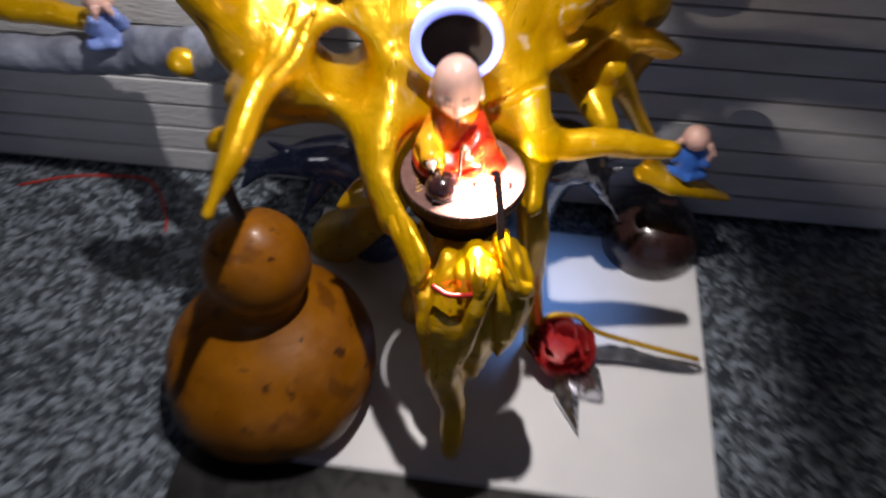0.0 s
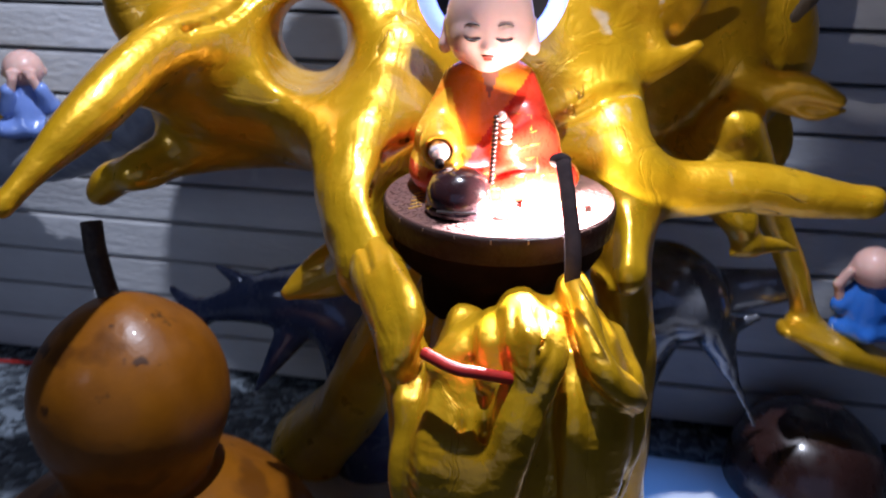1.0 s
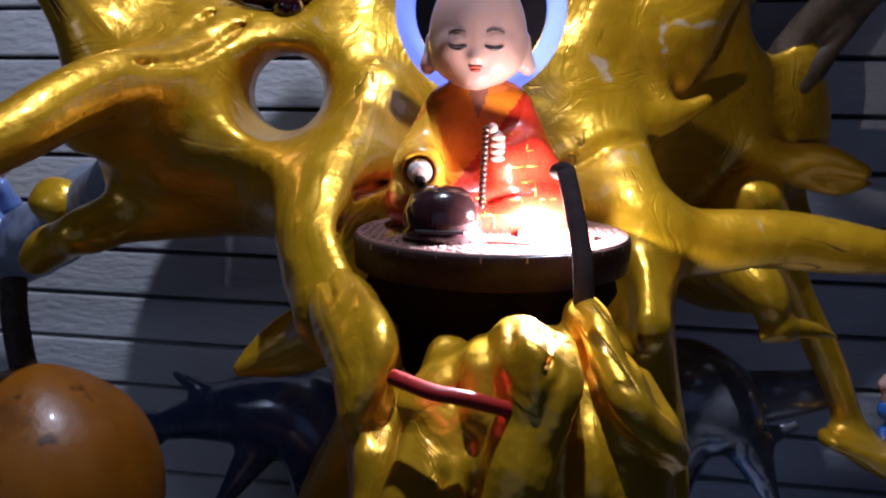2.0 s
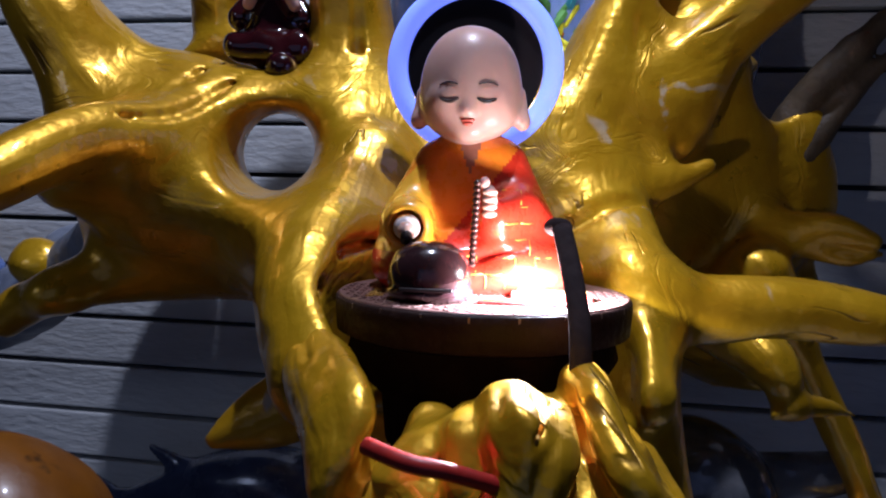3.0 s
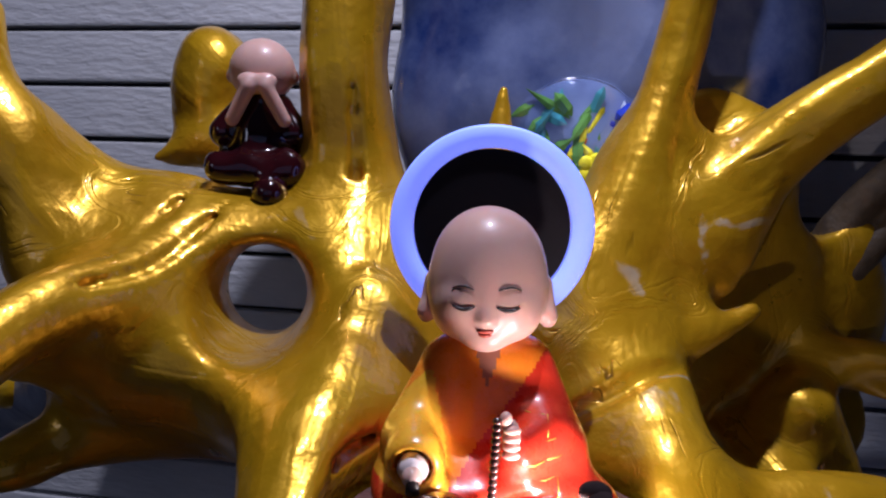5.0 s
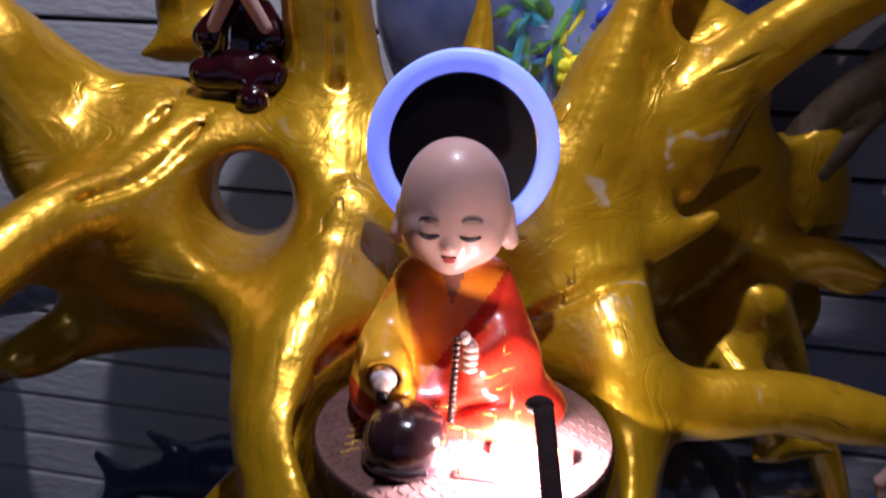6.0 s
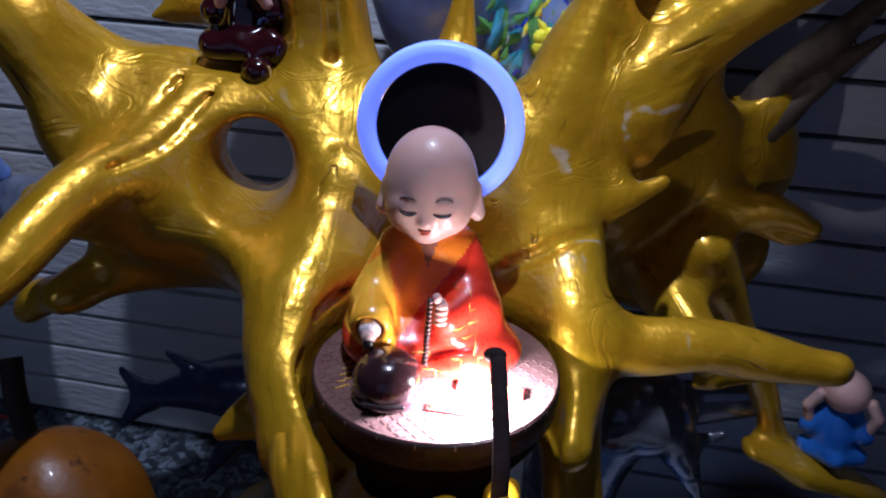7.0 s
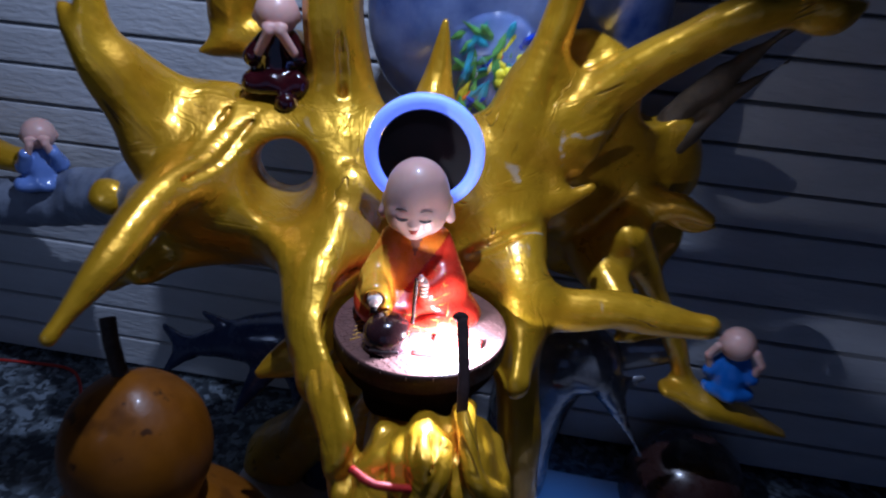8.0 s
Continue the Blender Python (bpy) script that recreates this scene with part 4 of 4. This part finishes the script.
    # brows, lids, lips
    def face(x, z, lift, field=None):
        fd = field or head
        i, k = (int(round((w - fd.low[a]) / fd.h)) for w, a in ((hx + x, 0), (hz + z, 2)))
        j = int(np.argmax(fd.d[i, :, k] < 0))
        col = fd.d[i, :, k]
        j = max(j, 1)
        s = col[j - 1] / max(col[j - 1] - col[j], 1e-6)
        return (hx + x, fd.low[1] + fd.h * (j - 1 + s) - lift, hz + z)

    for s in (-1, 1):
        arc = [face(s * (0.0036 + 0.0013 * i), -0.0014 + 0.0009 * math.sin(math.pi * i / 5), 0.0001) for i in range(6)]
        add_bm(tube(bmesh.new(), arc, [0.00015, 0.00028, 0.00034, 0.0003, 0.00026, 0.00015], 6), 6)
        lid = [face(s * (0.0032 + 0.0013 * i), -0.0062 - 0.0010 * math.sin(math.pi * i / 5), 0.0001) for i in range(6)]
        add_bm(tube(bmesh.new(), lid, [0.0003, 0.0005, 0.0006, 0.0006, 0.0005, 0.0003], 6), 6)
    for z, rx, rz in ((-0.0134, 0.0026, 0.0008), (-0.0146, 0.0019, 0.0008)):
        ball(face(0, z, 0.0), (rx, 0.0011, rz), 5)
    # patchwork lines on the red robe
    rng = random.Random(17)

    def on_robe(x, z):
        i, k = (int(round((w - robe.low[a]) / robe.h)) for w, a in ((hx + x, 0), (hz + z, 2)))
        return 0 <= i < robe.n[0] and 0 <= k < robe.n[2] and robe.d[i, :, k].min() < -0.004

    for r, z in enumerate((-0.037, -0.0425, -0.048, -0.0535, -0.059, -0.0645)):
        for c in range(8):
            x = (-0.021 if z < -0.056 else 0.0125) + 0.0064 * c + (r % 2) * 0.0032
            for line in (((x, z), (x + 0.0028, z - 0.0003), (x + 0.0056, z)), ((x, z), (x + 0.0002, z - 0.0024), (x, z - 0.0048))):
                if rng.random() < 0.72 and all(on_robe(*p) for p in line):
                    add_bm(tube(bmesh.new(), [face(*p, 0.00005, robe) for p in line], 0.00022, 5), 4)
    ob = mesh_object("monk_figurine", verts, faces, mats, None, index=index)
    return tagged(ob, "seated bald figurine in orange and red robes holding dark beads", "figurine")


monk()


def wooden_fish():
    w = thing("wooden_fish", pose(-0.0165, -0.0235, 0.29), "small rounded dark brown lacquered temple block on the stand", "temple block")
    bm = lathe(bmesh.new(), [(0.009, 0.0), (0.0125, 0.0006), (0.0138, 0.0025), (0.0138, 0.0036), (0.0128, 0.0044), (0.0134, 0.006), (0.0130, 0.011), (0.0108, 0.0155), (0.0065, 0.0182), (0.001, 0.019)], n=40)
    part("block", bm, FISH, w)
    part("slit", box(bmesh.new(), (0.016, 0.002, 0.0011), pose(0, -0.0128, 0.0048), 0.0003), INK, w)
    return w


wooden_fish()


def sutra_box(name, label, at, size, turn):
    t = thing(name, pose(*at, 0, 0, turn), label, "box")
    part("cover", box(bmesh.new(), size, pose(0, 0, size[2] / 2), 0.0004), REDCORD, t, smooth=False)
    part("edging", box(bmesh.new(), (size[0] * 0.86, size[1] * 0.5, 0.0006), pose(0, 0, size[2] + 0.0002)), GOLDLINE, t, "gold edging", smooth=False)
    return t


sutra_box("scripture_box", "thin red and gold box lying on the round stand", (0.0225, -0.0155, 0.2902), (0.026, 0.006, 0.0026), -6)
sutra_box("scripture_strip", "narrow red and gold tile lying on the round stand", (0.0125, -0.030, 0.2902), (0.027, 0.0048, 0.0012), -4)


def small_monk(robe, arms, label, m, tilt=0.0):
    """A small glazed figurine: one plain mesh."""
    f = Field((-0.030, -0.024, -0.001), (0.030, 0.024, 0.068), 0.0009)
    f.blob((0, 0.002, 0.0490), (0.0142, 0.0142, 0.0140), 0.003)
    for s in (-1, 1):
        f.blob((s * 0.0137, 0.003, 0.0465), (0.0022, 0.002, 0.003), 0.002)
    v, q = f.mesh()
    verts, faces, index = v.tolist(), q.tolist(), [0] * len(q)
    f = Field((-0.030, -0.026, -0.002), (0.030, 0.024, 0.055), 0.0009)
    f.segment((0, 0.002, 0.012), (0, 0.002, 0.035), 0.0160, 0.0100, 0.004)
    for s in (-1, 1):
        f.segment((s * 0.004, -0.008, 0.006), (s * 0.0145, -0.003, 0.0065), 0.0062, 0.0068, 0.004)
        f.segment((s * 0.009, 0.001, 0.033), (s * 0.016, -0.003, 0.022), 0.0048, 0.0060, 0.004)
    f.blob((0.001, -0.0125, 0.006), (0.006, 0.005, 0.0052), 0.003)
    if arms == "eyes":
        for s in (-1, 1):
            f.segment((s * 0.0150, -0.007, 0.022), (s * 0.0110, -0.0120, 0.036), 0.0056, 0.0050, 0.003)
        f.segment((-0.019, -0.006, 0.006), (0.019, -0.006, 0.006), 0.0070, 0.0070, 0.004)
    if arms == "mouth":
        f.segment((-0.016, -0.010, 0.007), (0.014, -0.012, 0.006), 0.0075, 0.0080, 0.004)
        f.segment((0.012, -0.012, 0.012), (0.004, -0.019, 0.001), 0.0045, 0.0035, 0.003)
    f.roughen(0.008, 0.0008, 31)
    v, q = f.mesh()
    faces += (q + len(verts)).tolist()
    verts += v.tolist()
    index += [1] * len(q)
    f = Field((-0.030, -0.026, 0.008), (0.030, 0.024, 0.065), 0.0009)
    for s in (-1, 1):
        if arms == "ears":
            f.segment((s * 0.0165, -0.003, 0.024), (s * 0.0200, -0.004, 0.037), 0.0034, 0.0030, 0.002)
            f.segment((s * 0.0200, -0.004, 0.037), (s * 0.0148, -0.003, 0.046), 0.0034, 0.0036, 0.002)
        elif arms == "eyes":
            f.segment((s * 0.0130, -0.010, 0.025), (s * 0.0062, -0.0135, 0.045), 0.0030, 0.0034, 0.002)
            f.blob((s * 0.0055, -0.0125, 0.0490), (0.0050, 0.0028, 0.0034), 0.002)
        else:
            f.segment((s * 0.0110, -0.0105, 0.0275), (s * 0.0035, -0.0142, 0.0415), 0.0030, 0.0034, 0.002)
            f.blob((s * 0.0035, -0.0135, 0.0440), (0.0050, 0.0026, 0.0034), 0.002)
    v, q = f.mesh()
    faces += (q + len(verts)).tolist()
    verts += v.tolist()
    index += [0] * len(q)
    if arms == "mouth":
        # the round block at its knee
        f = Field((-0.012, -0.034, -0.016), (0.022, -0.004, 0.012), 0.0009)
        f.blob((0.006, -0.019, -0.003), (0.0078, 0.0078, 0.0072), 0.002)
        v, q = f.mesh()
        faces += (q + len(verts)).tolist()
        verts += v.tolist()
        index += [1] * len(q)
    ob = mesh_object("small_figurine", verts, faces, [SKIN, robe], None, index=index)
    ob.matrix_world = m
    return tagged(ob, label, "figurine", "three small glazed figurines")


small_monk(BLUEGLAZE, "ears", "small bald figurine in glossy blue robe covering its ears", pose(0.245, 0.155, 0.1455, 0, 0, -14))
small_monk(LIGHTBLUE, "eyes", "small bald figurine in pale blue robe covering its eyes", pose(-0.356, 0.236, 0.243, 0, 0, 24))
small_monk(MAROON, "mouth", "small bald figurine in glossy maroon robe covering its mouth", pose(-0.111, 0.122, 0.3855, 2, 0, 9))


def gourd():
    g = thing("bottle_gourd", pose(-0.181, -0.002, 0.0), "large dried orange-brown bottle gourd with a dark stem", "gourd")
    prof = [(0.012, 0.002), (0.045, 0.001), (0.072, 0.010), (0.091, 0.032), (0.098, 0.058), (0.092, 0.084), (0.074, 0.107), (0.051, 0.123), (0.039, 0.132),
            (0.037, 0.138), (0.042, 0.150), (0.0465, 0.164), (0.0475, 0.180), (0.044, 0.197), (0.036, 0.211), (0.024, 0.222), (0.012, 0.229), (0.005, 0.231)]
    c = curve_points([(r, 0, z) for r, z in prof], 3)
    bm = lathe(bmesh.new(), [(p.x, p.z) for p in c], n=64)
    for v in bm.verts:
        low = max(0.0, 1 - v.co.z / 0.15)
        v.co.x *= 1 + 0.10 * low
        v.co.y = v.co.y * (1 + 0.10 * low) - 0.034 * low
        n = noise.noise(v.co * 14) * 0.0022 + noise.noise(v.co * 40) * 0.0005
        v.co.x *= 1 + n / 0.06
        v.co.y *= 1 + n / 0.06
    part("shell", bm, GOURD, g)
    part("stem", tube(bmesh.new(), curve_points([(-0.004, 0.004, 0.222), (-0.009, 0.008, 0.236), (-0.014, 0.014, 0.250), (-0.017, 0.020, 0.262)], 4), 0.0052, 12), GOURDSTEM, g, "dry dark stem")
    return g


gourd()


def dolphin(name, label, at, turn, points, mat, fins):
    f = Field((-0.13, -0.09, -0.15), (0.13, 0.09, 0.12), 0.0024)
    f.limb(points, 0.01)
    for p, q2, r0, r1 in fins:
        f.segment(p, q2, r0, r1, 0.006, 0.6)
    v, q = f.mesh()
    ob = mesh_object(name, v, q, mat)
    ob.matrix_world = pose(*at, 0, 0, turn)
    return tagged(ob, label, "figurine")


dolphin("dolphin_figurine", "dark grey glossy dolphin figurine diving behind the root", (0.114, 0.168, 0.163), 0,
        [(-0.030, 0.0, -0.15, 0.026), (-0.028, 0.0, -0.06, 0.034), (-0.010, -0.005, 0.0, 0.038), (0.012, -0.012, 0.004, 0.030), (0.030, -0.020, -0.010, 0.014), (0.044, -0.026, -0.034, 0.003)],
        GREYSTONE, [((0.036, -0.02, -0.016), (0.060, -0.020, -0.004), 0.008, 0.003), ((0.036, -0.022, -0.02), (0.056, -0.020, -0.060), 0.012, 0.0025), ((0.036, -0.018, -0.02), (0.078, -0.010, -0.100), 0.005, 0.0015),
                    ((0.000, -0.036, 0.026), (0.031, -0.028, 0.004), 0.006, 0.002), ((0.02, 0.0, 0.0), (0.085, 0.0, 0.012), 0.02, 0.012)])
dolphin("dolphin_figurine", "dark blue glossy dolphin figurine with raised tail fin", (-0.15, 0.170, 0.13), 0,
        [(0.06, 0.0, -0.13, 0.03), (0.056, 0.0, -0.03, 0.03), (0.035, 0.0, 0.012, 0.028), (0.0, 0.0, 0.016, 0.023), (-0.035, 0.0, 0.010, 0.014), (-0.070, 0.0, 0.0, 0.007)],
        DOLPHIN, [((-0.066, 0.0, 0.000), (-0.089, 0.010, 0.014), 0.010, 0.003), ((-0.066, 0.0, 0.000), (-0.084, -0.008, -0.020), 0.010, 0.003), ((0.01, -0.01, 0.0), (-0.018, -0.030, -0.044), 0.014, 0.002),
                  ((-0.02, 0.0, 0.02), (-0.050, 0.0, 0.040), 0.010, 0.002)])


def sheet():
    s = part("white_sheet", box(bmesh.new(), (0.46, 0.34, 0.006), pose(0.045, 0.035, 0.003, 0, 0, -7.5), 0.002), PAPER, None)
    return tagged(s, "white glossy board lying on the granite under the root", "board")


sheet()
tagged(part("black_board", box(bmesh.new(), (0.60, 0.16, 0.004), pose(0.02, -0.21, 0.002, 0, 0, -7.5), 0.001), BLACKMAT, None), "flat black board lying on the granite", "board")


def bowl():
    b = part("dark_bowl", lathe(bmesh.new(), [(0.060, 0.0), (0.064, 0.004), (0.062, 0.03), (0.052, 0.055), (0.035, 0.070), (0.012, 0.076)], pose(0.240, 0.176, 0.0) @ Matrix.Diagonal((0.90, 0.90, 0.90, 1)), 48), BROWNBOWL, None)
    return tagged(b, "dark brown glazed bowl turned upside down on the counter", "bowl")


bowl()


def rose():
    r = thing("rose_ornament", pose(0.112, 0.005, 0.006), "red satin rose ornament with silver foil leaves and gold stem", "ornament")
    bm = lathe(bmesh.new(), [(0.010, 0.0), (0.022, 0.004), (0.027, 0.014), (0.027, 0.026), (0.020, 0.032)], n=30)
    part("heart", bm, VELVET, r)
    for k in range(9):
        ring, a0 = k // 3, 2.1 * k + 0.6 * (k // 3)
        bm = bmesh.new()
        rows = []
        for s in range(8):
            u = s / 7
            row = []
            for w in range(9):
                a = a0 + (w / 8 - 0.5) * (2.0 - 0.25 * ring)
                rad = (0.031 - 0.008 * ring) * (0.55 + 0.5 * u ** 0.6) + 0.004 * u ** 4 + 0.0015 * math.sin(w * 1.3 + k)
                z = 0.002 + (0.044 + 0.004 * ring) * u * (1 - 0.16 * abs(w / 4 - 1) ** 3) - 0.007 * u ** 5
                row.append(bm.verts.new((rad * math.cos(a), rad * math.sin(a), z)))
            rows.append(row)
        for p, q2 in zip(rows, rows[1:]):
            for w in range(8):
                bm.faces.new((p[w], p[w + 1], q2[w + 1], q2[w]))
        bmesh.ops.solidify(bm, geom=bm.faces[:], thickness=0.0012)
        part("petal", bm, VELVET, r)
    part("gold_rim", tube(bmesh.new(), curve_points([(-0.032, 0.012, 0.036), (-0.012, 0.028, 0.046), (0.018, 0.028, 0.046), (0.036, 0.016, 0.038), (0.075, 0.012, 0.024), (0.15, -0.002, 0.012)], 5), 0.0028, 8), GOLDPLAIN, r, "gold stem and rim")
    for dx, tip in ((0.004, (0.012, -0.088, 0.006)), (0.030, (0.040, -0.05, 0.006))):
        bm = bmesh.new()
        top = [bm.verts.new(p) for p in ((dx - 0.010, -0.018, 0.018), (dx, -0.022, 0.026), (dx + 0.010, -0.018, 0.018))]
        mid = [bm.verts.new(p) for p in ((dx - 0.012, -0.045, 0.010), (dx + 0.003, -0.045, 0.020), (dx + 0.013, -0.045, 0.010))]
        low = [bm.verts.new((p.co.x, p.co.y, 0.002)) for p in top + mid]
        end = bm.verts.new(tip)
        for a, b in zip(range(2), range(1, 3)):
            bm.faces.new((top[a], top[b], mid[b], mid[a]))
            bm.faces.new((mid[a], mid[b], end))
        bm.faces.new((top[0], mid[0], low[3], low[0]))
        bm.faces.new((mid[2], top[2], low[2], low[5]))
        bm.faces.new((mid[0], end, low[3]))
        bm.faces.new((mid[2], low[5], end))
        part("foil_leaf", bm, FOIL, r, "creased silver foil leaf", smooth=False)
    # broad grey leaf shape along the gold stem, put where the rose's shadow falls
    bm = bmesh.new()
    rows = []
    for i in range(13):
        u = i / 12
        w = 0.026 * math.sin(math.pi * min(u * 0.86 + 0.14, 1.0)) ** 0.8 * (1 - 0.55 * u)
        cx, cy = 0.026 + 0.128 * u, 0.004 - 0.010 * u + 0.006 * math.sin(5 * u)
        rows.append([bm.verts.new((cx, cy + w * (k / 4 - 0.5), 0.010 + 0.010 * (1 - u) - 0.016 * abs(k / 4 - 0.5) + 0.002 * math.sin(3.1 * i + k))) for k in range(5)])
    for p, q2 in zip(rows, rows[1:]):
        for k in range(4):
            bm.faces.new((p[k], p[k + 1], q2[k + 1], q2[k]))
    bmesh.ops.solidify(bm, geom=bm.faces[:], thickness=0.0008)
    part("rose_shadow", bm, ROSE_SHADOW, r, "dull grey leaf-shaped sheet standing in for the rose's shadow")
    return r


rose()


def red_wire():
    w = part("red_wire", tube(bmesh.new(), curve_points([(-0.56, 0.268, 0.002), (-0.50, 0.285, 0.002), (-0.446, 0.287, 0.002), (-0.40, 0.282, 0.002), (-0.375, 0.255, 0.002), (-0.358, 0.215, 0.002), (-0.352, 0.19, 0.002)], 5), 0.0016, 8), REDCORD, None)
    return tagged(w, "thin red wire lying on the granite by the wall", "wire")


red_wire()


def glass_vase():
    g = thing("glass_vase", pose(0.045, 0.186, 0.352), "cloudy blue glass vase holding bright glass flowers, behind the root", "vase")
    bm = bmesh.new()
    prof = [(0.03, 0.0), (0.07, 0.006), (0.095, 0.03), (0.105, 0.07), (0.105, 0.12), (0.095, 0.16), (0.08, 0.20), (0.07, 0.25)]
    lathe(bm, [(p.x, p.z) for p in curve_points([(r, 0, z) for r, z in prof], 4)], Matrix.Diagonal((1, 0.28, 1, 1)), 72)
    for v in bm.verts:
        n = noise.noise(v.co * 22) * 0.005 + noise.noise(v.co * 60) * 0.0012
        v.co.x += n
        v.co.y += n
    part("body", bm, GLASS, g, "cloudy blue glass with white streaks")
    bm = bmesh.new()
    for k, flip in ((1.0, False), (0.96, True)):
        made = bmesh.ops.create_uvsphere(bm, u_segments=40, v_segments=24, radius=1, matrix=pose(-0.014, -0.026, 0.042) @ Matrix.Diagonal((0.040 * k, 0.013 * k, 0.046 * k, 1)))
        if flip:
            bmesh.ops.reverse_faces(bm, faces=list({fc for v in made["verts"] for fc in v.link_faces}))
    globe = bpy.data.meshes.new("globe")
    bm.to_mesh(globe)
    bm.free()
    globe.materials.append(CLEAR)
    globe.polygons.foreach_set("use_smooth", [True] * len(globe.polygons))
    shell = new("globe", globe)
    shell.parent = g
    shell["label"] = "clear glass bulb round the flowers"
    shell.visible_shadow = False
    rng = random.Random(8)
    tints = [material("glass_" + nm, c, 0.12, coat=0.5) for nm, c in (("yellow", (0.80, 0.68, 0.02)), ("orange", (0.85, 0.20, 0.02)), ("blue", (0.02, 0.05, 0.45)), ("green", (0.10, 0.25, 0.05)), ("white", (0.75, 0.8, 0.85)), ("teal", (0.05, 0.25, 0.30)))]
    for x, z, s in ((0.006, 0.043, 0.0085), (0.018, 0.055, 0.007), (0.012, 0.028, 0.006)):
        bm = bmesh.new()
        for k in range(5):
            a = 2 * math.pi * k / 5
            bmesh.ops.create_uvsphere(bm, u_segments=8, v_segments=6, radius=1, matrix=pose(x - 0.012 + s * 0.55 * math.cos(a), -0.031, z + s * 0.55 * math.sin(a)) @ Matrix.Diagonal((s * 0.5, 0.0025, s * 0.5, 1)))
        fl = part("flower", bm, tints[0], g, "yellow glass flower")
        part("flower_eye", bmesh_ball((x - 0.012, -0.034, z), 0.0014), INK, fl)
    for nm, tint, n in (("leaf", 3, 30), ("petal", 2, 9), ("petal", 1, 4), ("petal", 4, 4), ("leaf", 5, 16), ("leaf", 0, 6)):
        for k in range(n):
            x, z = rng.uniform(-0.040, 0.012), rng.uniform(0.004, 0.076)
            m = pose(x, -0.028 + rng.uniform(-0.002, 0.002), z, rng.uniform(-20, 20), rng.uniform(-70, 70), 0) @ Matrix.Diagonal((rng.uniform(0.0024, 0.0040), 0.0018, rng.uniform(0.007, 0.014) if nm == "leaf" else 0.006, 1))
            bm = bmesh.new()
            bmesh.ops.create_uvsphere(bm, u_segments=6, v_segments=3 if k % 2 else 2, radius=1, matrix=m)
            part(nm, bm, tints[tint], g, smooth=False)
    return g


def bmesh_ball(at, r):
    bm = bmesh.new()
    bmesh.ops.create_uvsphere(bm, u_segments=8, v_segments=6, radius=r, matrix=pose(*at))
    return bm


glass_vase()


# planks of the wall
def planks():
    rng = random.Random(5)
    pitch, z = 0.0365, 0.004
    shared = {}
    to_wall = Matrix.Translation((0, wall_y(0), 0)) @ pose(0, 0, 0, 0, 0, WALL_TURN)
    while z < 0.72:
        x = -1.66
        while x < 1.6:
            length = 3.32
            if length not in shared:
                bm = box(bmesh.new(), (length - 0.0016, 0.016, pitch - 0.0035), Matrix(), 0.0016)
                bmesh.ops.recalc_face_normals(bm, faces=bm.faces)
                me = bpy.data.meshes.new("plank")
                bm.to_mesh(me)
                bm.free()
                me.materials.append(PLANK)
                shared[length] = me
            ob = new("plank", shared[length])
            ob.parent = wall
            ob.matrix_world = to_wall @ pose(x + length / 2, 0.008 + rng.uniform(-0.0008, 0.0008), z + pitch / 2, rng.uniform(-1.5, 0.3), 0, 0)
            x += length
        z += pitch


planks()
